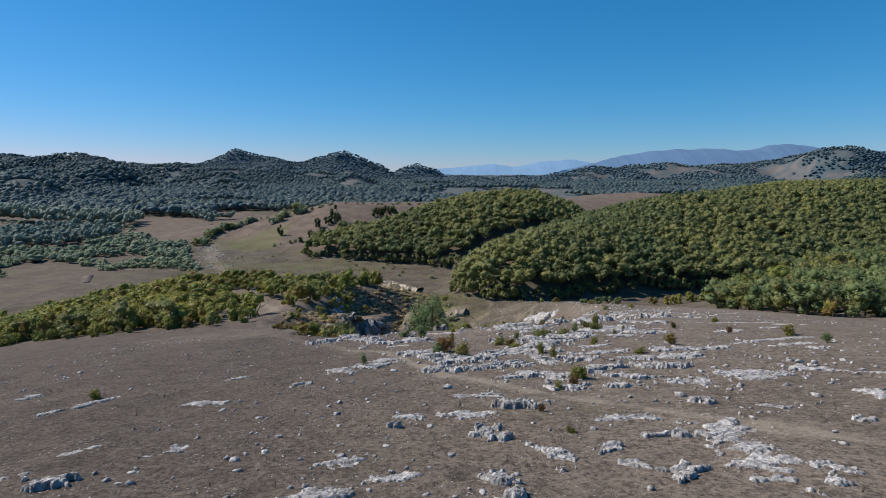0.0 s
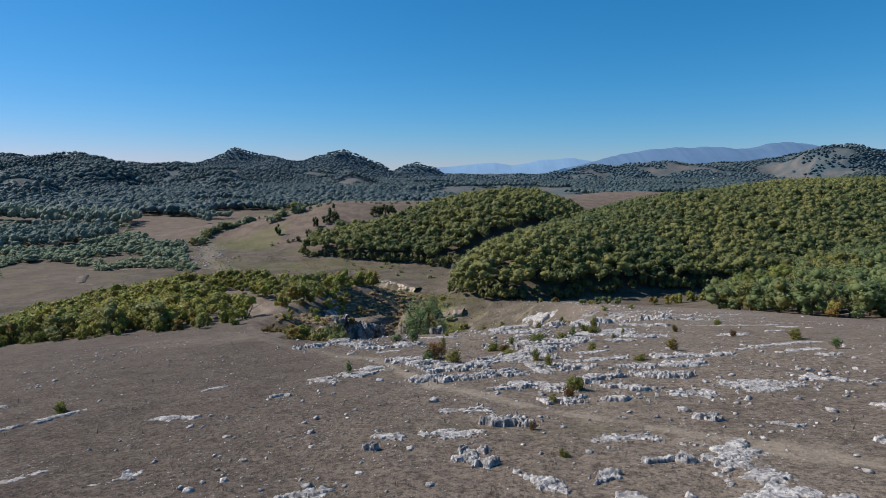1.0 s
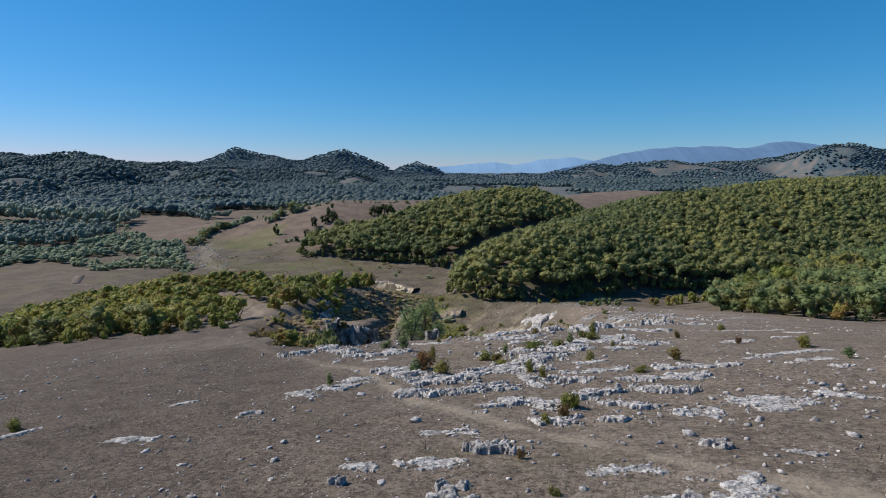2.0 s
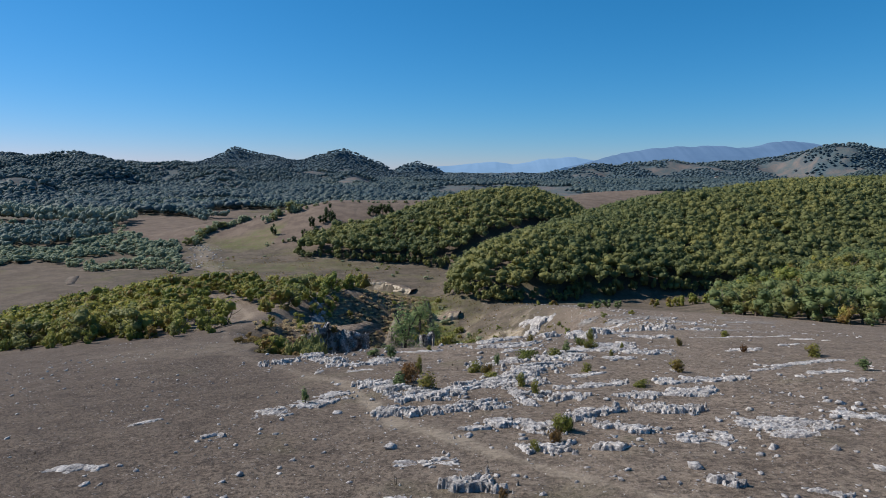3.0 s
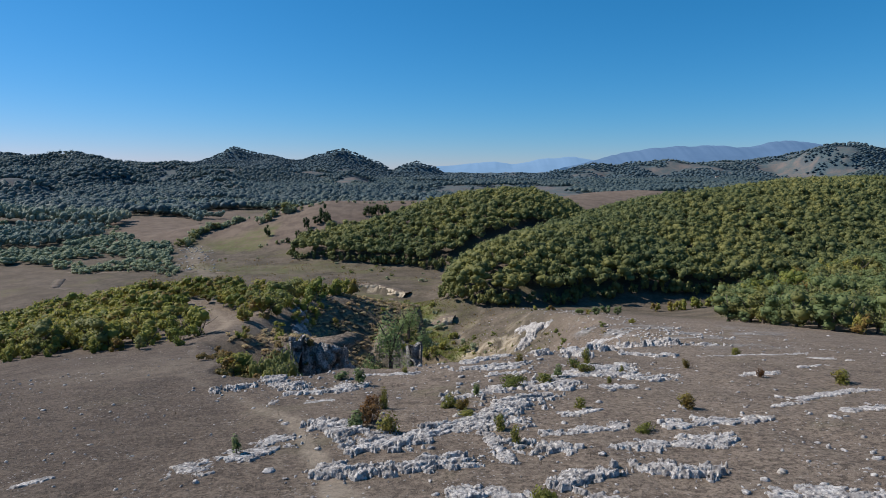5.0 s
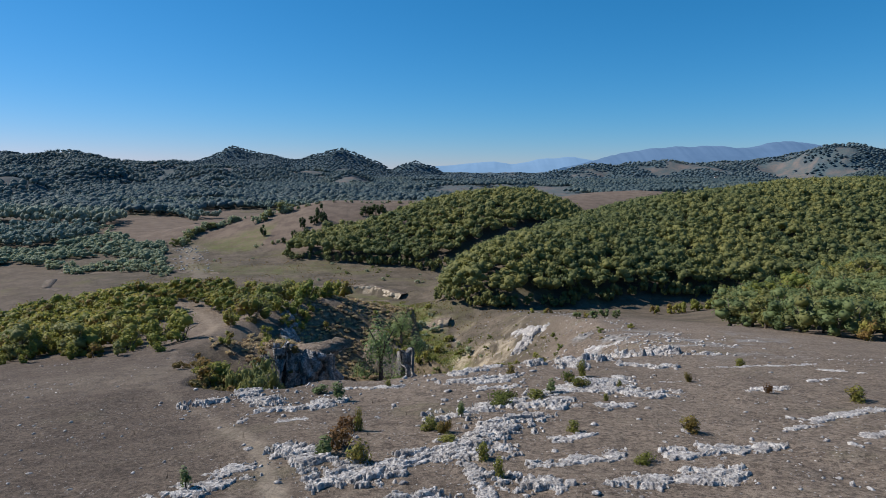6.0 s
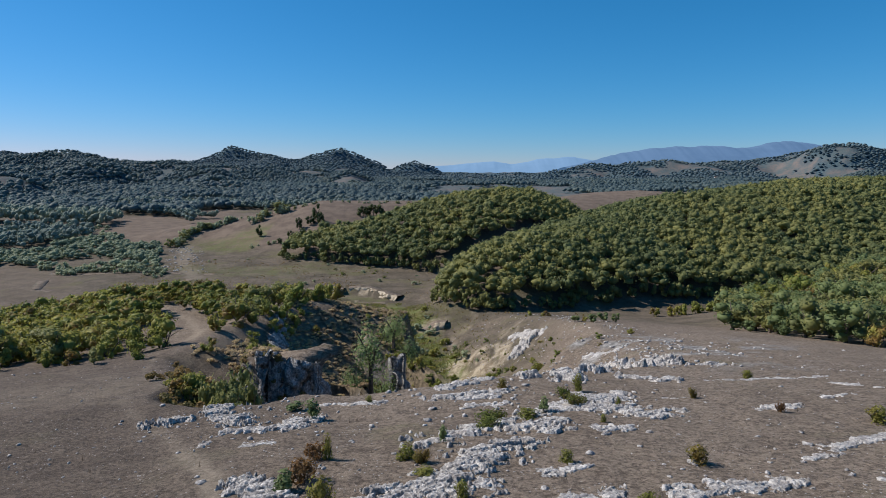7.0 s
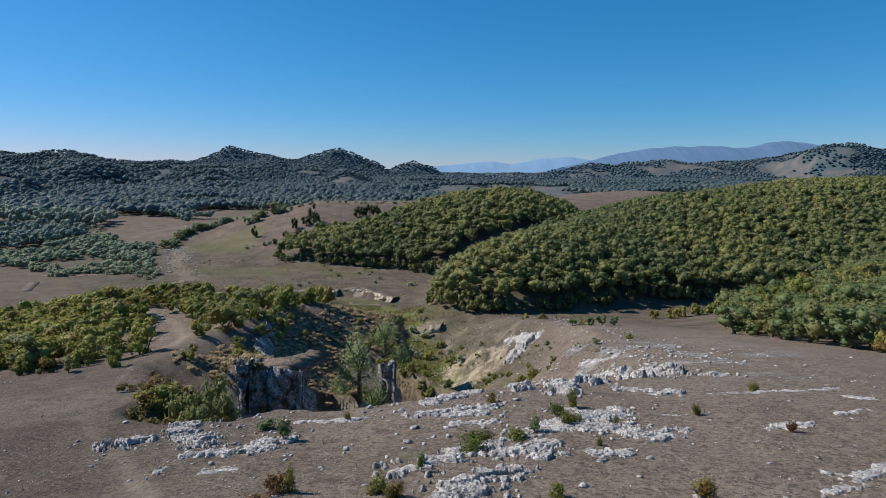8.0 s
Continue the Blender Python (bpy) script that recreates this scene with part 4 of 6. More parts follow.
outcrop([(-13.2, 17.9), (-12.4, 18.4)], 0.48, 0.31, 275, "limestone_boulder", "rounded grey limestone boulder on the dry pasture", 0.055)
outcrop([(-14.9, 18.7), (-14.3, 19.1)], 0.48, 0.19, 282, "limestone_boulder", "rounded grey limestone boulder on the dry pasture", 0.055)
outcrop([(-3.6, 19.0), (-2.5, 20.2)], 0.65, 0.14, 289, "limestone_slab", "flat pale limestone slab flush with the dry turf", 0.055)
outcrop([(-4.1, 16.6), (-2.7, 16.2)], 0.81, 0.16, 296, "limestone_slab", "flat pale limestone slab flush with the dry turf", 0.055)
outcrop([(-2.2, 17.9), (-0.7, 17.9)], 0.57, 0.14, 303, "limestone_slab", "flat pale limestone slab flush with the dry turf", 0.055)
outcrop([(-7.1, 39.5), (-5.8, 41.1), (-4.4, 43.5)], 1.3, 0.16, 310, "limestone_slab", "flat pale limestone slab flush with the dry turf", 0.055)
outcrop([(-9.0, 34.7), (-8.1, 34.6)], 0.42, 0.19, 317, "limestone_boulder", "rounded grey limestone boulder on the dry pasture", 0.055)
outcrop([(-14.2, 38.3), (-13.1, 39.9)], 0.57, 0.12, 324, "limestone_slab", "flat pale limestone slab flush with the dry turf", 0.055)
outcrop([(16.7, 34.3), (17.7, 32.9), (20.0, 34.6)], 1.13, 0.14, 331, "limestone_slab", "flat pale limestone slab flush with the dry turf", 0.055)
outcrop([(13.1, 32.8), (14.7, 32.7)], 0.65, 0.14, 338, "limestone_slab", "flat pale limestone slab flush with the dry turf", 0.055)
outcrop([(23.8, 34.6), (25.3, 33.6)], 0.81, 0.12, 345, "limestone_slab", "flat pale limestone slab flush with the dry turf", 0.055)
outcrop([(-14.7, 21.3), (-13.8, 22.8)], 0.49, 0.12, 352, "limestone_slab", "flat pale limestone slab flush with the dry turf", 0.055)
outcrop([(-10.8, 20.8), (-10.1, 22.4)], 0.49, 0.14, 359, "limestone_slab", "flat pale limestone slab flush with the dry turf", 0.055)
outcrop([(-2.9, 46.6), (-1.4, 44.6)], 1.46, 0.37, 366, "limestone_outcrop", "blocky fluted grey limestone outcrop with deep joints", 0.055)
outcrop([(-0.5, 38.4), (2.1, 38.2), (4.4, 38.9)], 1.38, 0.4, 373, "limestone_outcrop", "blocky fluted grey limestone outcrop with deep joints", 0.055)
outcrop([(-0.3, 41.6), (3.2, 43.1), (6.1, 45.8), (10.1, 51.0)], 1.78, 0.32, 380, "limestone_outcrop", "blocky fluted grey limestone outcrop with deep joints", 0.055)
outcrop([(3.8, 38.3), (5.3, 38.6)], 0.81, 0.26, 387, "limestone_outcrop", "blocky fluted grey limestone outcrop with deep joints", 0.055)
outcrop([(8.2, 40.8), (9.8, 40.2)], 1.05, 0.32, 394, "limestone_outcrop", "blocky fluted grey limestone outcrop with deep joints", 0.055)
outcrop([(9.7, 42.5), (13.4, 44.0)], 0.97, 0.21, 401, "limestone_outcrop", "blocky fluted grey limestone outcrop with deep joints", 0.055)
outcrop([(10.9, 46.8), (12.6, 47.3)], 0.65, 0.14, 408, "limestone_slab", "flat pale limestone slab flush with the dry turf", 0.055)
outcrop([(12.5, 37.7), (14.7, 37.4)], 1.21, 0.47, 415, "limestone_outcrop", "blocky fluted grey limestone outcrop with deep joints", 0.055)
outcrop([(12.5, 40.4), (17.4, 41.6)], 1.05, 0.21, 422, "limestone_outcrop", "blocky fluted grey limestone outcrop with deep joints", 0.055)
outcrop([(5.3, 35.2), (7.2, 34.3)], 0.97, 0.24, 429, "limestone_outcrop", "blocky fluted grey limestone outcrop with deep joints", 0.055)
outcrop([(8.8, 36.0), (11.1, 37.2)], 0.89, 0.4, 436, "limestone_outcrop", "blocky fluted grey limestone outcrop with deep joints", 0.055)
outcrop([(9.6, 34.8), (11.6, 33.4)], 0.89, 0.26, 443, "limestone_outcrop", "blocky fluted grey limestone outcrop with deep joints", 0.055)
outcrop([(6.2, 31.5), (7.6, 31.3)], 1.05, 0.32, 450, "limestone_outcrop", "blocky fluted grey limestone outcrop with deep joints", 0.055)
outcrop([(3.3, 34.2), (4.5, 34.6)], 0.42, 0.17, 457, "limestone_boulder", "rounded grey limestone boulder on the dry pasture", 0.055)
outcrop([(8.9, 31.4), (9.8, 31.0)], 0.54, 0.31, 464, "limestone_boulder", "rounded grey limestone boulder on the dry pasture", 0.055)
outcrop([(10.6, 30.5), (10.7, 30.5)], 0.42, 0.5, 471, "limestone_boulder", "rounded grey limestone boulder on the dry pasture", 0.055)
outcrop([(15.9, 43.6), (18.2, 44.3), (20.9, 45.4)], 1.13, 0.21, 478, "limestone_outcrop", "blocky fluted grey limestone outcrop with deep joints", 0.055)
outcrop([(23.8, 48.8), (28.7, 52.1), (32.7, 53.8)], 0.73, 0.16, 485, "limestone_slab", "flat pale limestone slab flush with the dry turf")
outcrop([(16.6, 34.4), (17.5, 32.5)], 1.05, 0.14, 492, "limestone_slab", "flat pale limestone slab flush with the dry turf", 0.055)
outcrop([(18.2, 35.0), (20.0, 34.4)], 1.21, 0.16, 499, "limestone_slab", "flat pale limestone slab flush with the dry turf", 0.055)
outcrop([(12.7, 32.0), (14.9, 32.0)], 0.81, 0.16, 506, "limestone_slab", "flat pale limestone slab flush with the dry turf", 0.055)
outcrop([(21.7, 36.5), (22.5, 35.0)], 0.89, 0.14, 513, "limestone_slab", "flat pale limestone slab flush with the dry turf", 0.055)
outcrop([(26.9, 47.0), (29.6, 48.2)], 0.73, 0.14, 520, "limestone_slab", "flat pale limestone slab flush with the dry turf", 0.055)
outcrop([(26.7, 42.8), (27.8, 42.8)], 0.6, 0.19, 527, "limestone_boulder", "rounded grey limestone boulder on the dry pasture", 0.055)
outcrop([(15.6, 59.1), (20.3, 57.4)], 1.46, 0.26, 534, "limestone_outcrop", "blocky fluted grey limestone outcrop with deep joints")
outcrop([(12.6, 58.2), (16.4, 62.4)], 1.13, 0.21, 541, "limestone_outcrop", "blocky fluted grey limestone outcrop with deep joints")
outcrop([(5.2, 63.7), (8.5, 65.1)], 0.96, 0.31, 548, "limestone_outcrop", "blocky fluted grey limestone outcrop with deep joints", 0.12)
outcrop([(27.3, 69.4), (39.3, 72.7)], 0.48, 0.1, 555, "limestone_slab", "flat pale limestone slab flush with the dry turf", 0.12)
outcrop([(37.5, 69.4), (39.5, 66.7)], 0.48, 0.1, 562, "limestone_slab", "flat pale limestone slab flush with the dry turf", 0.12)
outcrop([(27.2, 59.4), (29.7, 60.4)], 0.65, 0.21, 569, "limestone_outcrop", "blocky fluted grey limestone outcrop with deep joints")
outcrop([(5.6, 44.4), (8.4, 44.9)], 0.97, 0.24, 576, "limestone_outcrop", "blocky fluted grey limestone outcrop with deep joints", 0.055)
outcrop([(6.2, 43.3), (7.1, 39.3)], 0.81, 0.24, 583, "limestone_outcrop", "blocky fluted grey limestone outcrop with deep joints", 0.055)
outcrop([(-7.6, 58.4), (-10.4, 62.6), (-11.2, 66.0)], 1.3, 0.37, 590, "limestone_outcrop", "blocky fluted grey limestone outcrop with deep joints")
outcrop([(-7.2, 56.8), (-2.9, 57.5)], 0.97, 0.26, 597, "limestone_outcrop", "blocky fluted grey limestone outcrop with deep joints")
outcrop([(-4.0, 58.7), (-2.2, 59.2)], 0.89, 0.26, 604, "limestone_outcrop", "blocky fluted grey limestone outcrop with deep joints")
outcrop([(-8.1, 54.1), (-7.8, 54.5)], 0.54, 0.25, 611, "limestone_boulder", "rounded grey limestone boulder on the dry pasture")
outcrop([(-5.4, 53.5), (-4.1, 53.7)], 0.73, 0.14, 618, "limestone_slab", "flat pale limestone slab flush with the dry turf")
outcrop([(-2.8, 63.3), (1.6, 63.6)], 0.48, 0.17, 625, "limestone_slab", "flat pale limestone slab flush with the dry turf", 0.12)
outcrop([(6.7, 69.5), (9.9, 70.6)], 0.96, 0.19, 632, "limestone_outcrop", "blocky fluted grey limestone outcrop with deep joints", 0.12)
outcrop([(7.6, 63.3), (10.0, 63.4)], 0.72, 0.25, 639, "limestone_outcrop", "blocky fluted grey limestone outcrop with deep joints", 0.12)
outcrop([(15.9, 59.3), (19.7, 57.6)], 1.46, 0.26, 646, "limestone_outcrop", "blocky fluted grey limestone outcrop with deep joints")
outcrop([(15.6, 61.3), (18.7, 62.2)], 1.13, 0.21, 653, "limestone_outcrop", "blocky fluted grey limestone outcrop with deep joints")
outcrop([(14.7, 53.1), (16.7, 53.9)], 0.57, 0.21, 660, "limestone_outcrop", "blocky fluted grey limestone outcrop with deep joints")
outcrop([(10.6, 54.1), (12.2, 53.9)], 1.21, 0.32, 667, "limestone_outcrop", "blocky fluted grey limestone outcrop with deep joints")
outcrop([(15.0, 64.3), (17.9, 62.0)], 0.6, 0.19, 674, "limestone_slab", "flat pale limestone slab flush with the dry turf", 0.12)
outcrop([(21.5, 62.8), (23.7, 62.7)], 0.36, 0.11, 681, "limestone_slab", "flat pale limestone slab flush with the dry turf", 0.12)
outcrop([(29.4, 70.3), (35.0, 71.6)], 0.42, 0.1, 688, "limestone_slab", "flat pale limestone slab flush with the dry turf", 0.12)
outcrop([(33.0, 62.8), (36.1, 64.6)], 0.48, 0.17, 695, "limestone_slab", "flat pale limestone slab flush with the dry turf", 0.12)
outcrop([(-13.4, 59.1), (-11.9, 60.0)], 0.97, 0.42, 702, "limestone_outcrop", "blocky fluted grey limestone outcrop with deep joints")
outcrop([(16.4, 54.0), (17.2, 54.6)], 0.36, 0.17, 709, "limestone_boulder", "rounded grey limestone boulder on the dry pasture")
outcrop([(5.7, 63.5), (7.2, 64.2)], 0.48, 0.17, 716, "limestone_slab", "flat pale limestone slab flush with the dry turf", 0.12)
outcrop([(12.9, 72.0), (19.9, 103.9), (16.4, 69.5)], 1.44, 0.56, 723, "limestone_outcrop", "rough pale limestone rocks on the gorge slope", 0.12)
outcrop([(20.5, 84), (19.5, 76)], 1.2, 0.45, 730, "limestone_outcrop", "rough pale limestone rocks on the gorge slope", 0.12)
outcrop([(21.4, 71.8), (24.8, 70.0)], 1.2, 0.37, 737, "limestone_outcrop", "rough pale limestone rocks on the gorge slope", 0.12)
outcrop([(28.2, 85.4), (29.7, 82.5)], 1.2, 0.26, 744, "limestone_outcrop", "rough pale limestone rocks on the gorge slope", 0.12)
outcrop([(25.6, 102.3), (28.6, 99.7)], 1.2, 0.22, 751, "limestone_outcrop", "rough pale limestone rocks on the gorge slope", 0.3)
outcrop([(21.5, 163.1), (26.4, 155.7)], 1.56, 0.67, 758, "limestone_outcrop", "rough pale limestone rocks on the gorge slope", 0.3)
outcrop([(-25.7, 127.1), (-25.6, 132.2)], 1.44, 0.74, 765, "limestone_outcrop", "rough pale limestone rocks on the gorge slope", 0.3)

outcrop([(4.6, 51.2), (7.0, 53.2), (9.5, 56.2), (11.2, 57.8)], 1.2, 0.34, 800, "limestone_outcrop", "blocky fluted grey limestone outcrop with deep joints", 0.085)
outcrop([(10.6, 54.4), (12.6, 55.4)], 1.1, 0.3, 807, "limestone_outcrop", "blocky fluted grey limestone outcrop with deep joints", 0.085)
outcrop([(8.0, 64.0), (10.4, 65.0)], 0.9, 0.3, 814, "limestone_outcrop", "blocky fluted grey limestone outcrop with deep joints", 0.1)
outcrop([(7.8, 61.0), (10.2, 61.2)], 0.6, 0.2, 821, "limestone_outcrop", "blocky fluted grey limestone outcrop with deep joints", 0.1)
outcrop([(5.8, 67.2), (8.0, 69.0)], 1.0, 0.35, 828, "limestone_outcrop", "blocky fluted grey limestone outcrop with deep joints", 0.12)
outcrop([(13.8, 60.6), (16.0, 61.9), (19.0, 63.4)], 0.9, 0.28, 835, "limestone_outcrop", "blocky fluted grey limestone outcrop with deep joints", 0.1)
outcrop([(14.6, 53.9), (16.6, 54.2)], 0.5, 0.16, 842, "limestone_outcrop", "blocky fluted grey limestone outcrop with deep joints", 0.085)
outcrop([(-0.4, 62.9), (1.8, 63.0)], 0.7, 0.2, 849, "limestone_outcrop", "blocky fluted grey limestone outcrop with deep joints", 0.1)
outcrop([(14.2, 79), (17.0, 76.6), (20.0, 75)], 1.5, 0.75, 856, "limestone_outcrop", "rough pale limestone rocks on the gorge slope", 0.14)
outcrop([(19.4, 100), (21.4, 95), (23, 89)], 1.9, 1.0, 863, "limestone_outcrop", "rough pale limestone rocks on the gorge slope", 0.17)
outcrop([(24, 92), (27, 86), (29.5, 82)], 1.7, 0.9, 870, "limestone_outcrop", "rough pale limestone rocks on the gorge slope", 0.16)
outcrop([(17.6, 85), (20.8, 80.6), (24.4, 78)], 1.6, 0.85, 877, "limestone_outcrop", "rough pale limestone rocks on the gorge slope", 0.15)
outcrop([(15.6, 92), (18, 88)], 1.4, 0.8, 884, "limestone_outcrop", "rough pale limestone rocks on the gorge slope", 0.16)
outcrop([(28, 80), (33, 78)], 1.2, 0.5, 891, "limestone_outcrop", "rough pale limestone rocks on the gorge slope", 0.15)
outcrop([(20.2, 152), (24.5, 156.5)], 1.8, 1.1, 898, "limestone_outcrop", "rough pale limestone rocks on the gorge slope", 0.25)


def cliff(name, label, line, top, foot, seed, bulge, back=5.0, material=None, category="cliff", flush=False, lean=0.0):
    """A rock wall along a line in plan, with ribs, ledges and a broken crown, closed behind."""
    pts = np.array(line, float)
    run = np.concatenate([[0], np.cumsum(np.hypot(*np.diff(pts, axis=0).T))])
    s = np.arange(0, run[-1], 0.4 if flush else 0.22)
    x, y = np.interp(s, run, pts[:, 0]), np.interp(s, run, pts[:, 1])
    tx, ty = np.gradient(x), np.gradient(y)
    norm = np.hypot(tx, ty)
    nx, ny = ty / norm, -tx / norm
    levels = np.linspace(0, 1, 22 if flush else 56)
    crown = np.interp(s, np.linspace(0, run[-1], len(top)), top) + 0.45 * fbm(s, s * 0, 2.2, seed, 4)
    if flush:
        x, y = x + 3.2 * nx, y + 3.2 * ny
        crown = land(x - nx * 7, y - ny * 7) + 0.10 + 0.12 * fbm(s, s * 0, 1.5, seed, 3)
    rows = []
    for f in levels:
        zz = foot + (crown - foot) * f
        f1, f2, own = cells2d(s / 1.5 + 0.1 * zz, zz / 2.6 + 0 * s, seed)
        out = bulge * (0.75 * fbm(s, zz, 3.4, seed + 1, 4) + 0.9 * (own - 0.5) - 0.8 * smooth(0.22, 0.0, f2 - f1)) \
            + 0.22 * fbm(s, zz, 0.8, seed + 2, 3) - 1.6 * f ** 3 - lean * (1 - f) ** 0.4
        rows.append(np.stack([x + nx * out, y + ny * out, zz], -1))
    for k, far in enumerate((0.5, 1.0)):
        if lean and k == 0:
            rows.append(np.stack([x - nx * back * far, y - ny * back * far, crown + 0.5 + 0.3 * fbm(s, s * 0, 1.7, seed + 4, 3)], -1))
            continue
        rows.append(np.stack([x - nx * back * far, y - ny * back * far, np.minimum(crown - (0.02 if flush else 0.2), 0.0 * s + 90 if flush else land(x - nx * back * far, y - ny * back * far) - 0.3 * k + 0.15)], -1))
    rows.append(np.stack([x - nx * back, y - ny * back, crown * 0 + foot], -1))
    verts = np.array(rows)
    i = np.arange(verts.shape[0] * verts.shape[1]).reshape(verts.shape[:2])
    quads = np.stack([i[:-1, :-1], i[:-1, 1:], i[1:, 1:], i[1:, :-1]], -1).reshape(-1, 4)
    me = mesh_from(name, verts.reshape(-1, 3), quads, material or CLIFF, even=False)
    if flush or lean:
        me.materials.append(GROUND)
        top_rows = np.repeat(np.arange(verts.shape[0] - 1), verts.shape[1] - 1) >= len(levels) - 1
        me.polygons.foreach_set("material_index", top_rows.astype(np.int32))
    return tagged(new(name, me), label, category)


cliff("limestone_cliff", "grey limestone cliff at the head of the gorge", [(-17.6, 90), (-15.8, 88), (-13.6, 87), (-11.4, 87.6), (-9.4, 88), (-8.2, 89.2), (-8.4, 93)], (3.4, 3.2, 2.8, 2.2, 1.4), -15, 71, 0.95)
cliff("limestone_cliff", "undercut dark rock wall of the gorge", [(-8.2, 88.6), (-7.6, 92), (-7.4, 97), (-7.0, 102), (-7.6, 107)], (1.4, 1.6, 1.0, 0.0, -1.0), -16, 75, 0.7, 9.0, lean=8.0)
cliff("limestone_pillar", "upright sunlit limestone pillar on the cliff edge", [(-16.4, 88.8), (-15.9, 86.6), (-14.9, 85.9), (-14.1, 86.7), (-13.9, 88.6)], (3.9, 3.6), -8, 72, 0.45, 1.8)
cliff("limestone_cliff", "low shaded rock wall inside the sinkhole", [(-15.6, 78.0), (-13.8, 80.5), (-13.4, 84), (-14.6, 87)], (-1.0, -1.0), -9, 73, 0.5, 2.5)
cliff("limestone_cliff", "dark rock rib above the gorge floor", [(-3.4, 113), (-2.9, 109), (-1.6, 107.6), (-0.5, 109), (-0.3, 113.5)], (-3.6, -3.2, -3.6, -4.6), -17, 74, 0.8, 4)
SPINE = [(-19.2, 108), (-20.4, 114), (-22.0, 121), (-24.0, 129)]
cliff("limestone_ridge", "jagged rock ridge along the crest of the mound", SPINE, tuple(float(land(px - 2.0, py)) + 1.2 for px, py in SPINE), -6, 77, 0.9, 3.0)
for line, top, foot, leaves, text in (
        ([(-50, 254), (-46, 256), (-40, 255), (-36, 254.5)], -20.8, -25.5, SOIL, "pale eroded bank of a dry stream"),
        ([(-35, 257), (-31, 259), (-26, 257.5), (-21, 252), (-16.5, 247), (-13, 244)], -20.3, -26, SOIL, "pale eroded bank of a dry stream"),
        ([(-87, 250), (-82, 251), (-78, 247.5)], -20.6, -24.5, SOIL, "pale eroded bank of a dry stream"),
        ([(-74, 254), (-62, 256), (-54, 252), (-46, 253)], -20.9, -23.2, DARK_SOIL, "dark undercut turf bank in the valley"),
        ([(-172, 286), (-160, 282), (-150, 285), (-142, 296), (-128, 292), (-114, 286)], -21.0, -23.4, DARK_SOIL, "dark undercut turf bank in the valley"),
        ([(-164, 268), (-160, 260), (-154, 248), (-146, 246)], -21.0, -23.4, DARK_SOIL, "dark undercut turf bank in the valley"),
        ([(-124, 246), (-117, 252), (-110, 258), (-104, 272)], -21.0, -23.6, DARK_SOIL, "dark undercut turf bank in the valley"),
        ([(-98, 258), (-90, 254), (-84, 250)], -21.0, -23.6, DARK_SOIL, "dark undercut turf bank in the valley"),
        ([(-36, 238), (-30, 240), (-24, 238), (-18, 239)], -22.5, -25.5, DARK_SOIL, "dark undercut turf bank in the valley"),
        ([(-104, 285), (-100, 287), (-96, 284)], -20.2, -22.5, SOIL, "pale eroded bank of a dry stream"),
        ([(-2, 199), (1, 202), (5, 201)], -20.6, -23.5, SOIL, "pale eroded bank of a dry stream")):
    cliff("cut_bank", text, line, (top, top), foot, 80 + len(text), 0.9, 5.0, leaves, "bank", True)


def stones(name, label, x, y, size, seed, material):
    """Loose stones as one mesh: jagged, half sunk."""
    rng = np.random.default_rng(seed)
    n = len(x)
    jag = BALL_V[None] * rng.uniform(0.45, 1.35, (n, len(BALL_V), 1)) * rng.uniform(0.5, 1.4, (n, 1, 3)) * np.array([1, 1, 0.6])
    c = np.stack([x, y, land(x, y) + 0.12 * size], -1)
    v = (c[:, None] + jag * size[:, None, None]).reshape(-1, 3)
    f = (BALL_F[None] + (np.arange(n) * len(BALL_V))[:, None, None]).reshape(-1, 3)
    return tagged(new(name, mesh_from(name, v, f, material, even=False)), label, "stones", kind="stuff")


rng = np.random.default_rng(21)
x, y = rng.uniform(-48, 52, 12000), 14 + 78 * rng.uniform(0, 1, 12000) ** 1.3
d, _, _ = along(x, y, LOBE)
g, _, _ = along(x, y, GORGE)
thick = 0.10 + 0.9 * smooth(0.05, 0.6, fbm(x, y, 6, 77, 4) + 0.45 * smooth(13, 3, np.hypot((x - 3) / 1.3, y - 22)) + 0.3 * smooth(20, 6, np.hypot((x - 9) / 1.4, y - 44)))
keep = (rng.uniform(0, 1, len(x)) < thick) & (d > 9) & (g > 15)
x, y = x[keep], y[keep]
stones("loose_stones", "small pale limestone stones strewn over the dry pasture", x, y, 0.03 + 0.15 * rng.uniform(0, 1, len(x)) ** 5, 22, LIMESTONE)
pick = np.random.default_rng(27)
spots = np.array([(14, 60, 6, 3.5), (8, 46, 8, 5), (-8, 60, 4, 3), (22, 86, 6, 7), (20, 36, 6, 4), (10, 33, 5, 3), (9, 66, 5, 3), (22, 92, 6, 8)])[pick.integers(0, 8, 900)]
x, y = spots[:, 0] + pick.normal(size=900) * spots[:, 2], spots[:, 1] + pick.normal(size=900) * spots[:, 3]
stones("broken_rocks", "broken lumps of pale limestone round the outcrops", x, y, 0.06 + 0.22 * pick.uniform(0, 1, 900) ** 2.5, 28, LIMESTONE)
x, y = rng.uniform(-160, -100, 520), rng.uniform(290, 372, 520)
d, _, _ = along(x, y, [(*p, 0) for p in LANE])
x, y = x[d < 9], y[d < 9]
stones("river_stones", "pale boulders and gravel in the dry stream bed", x, y, np.random.default_rng(5).uniform(0.2, 0.75, len(x)), 23, LIMESTONE)
x, y = np.random.default_rng(31).normal((24, 94), (9, 8), (620, 2)).T
x, y = np.append(x, np.random.default_rng(33).uniform(4, 40, 500)), np.append(y, np.random.default_rng(34).uniform(104, 190, 500))
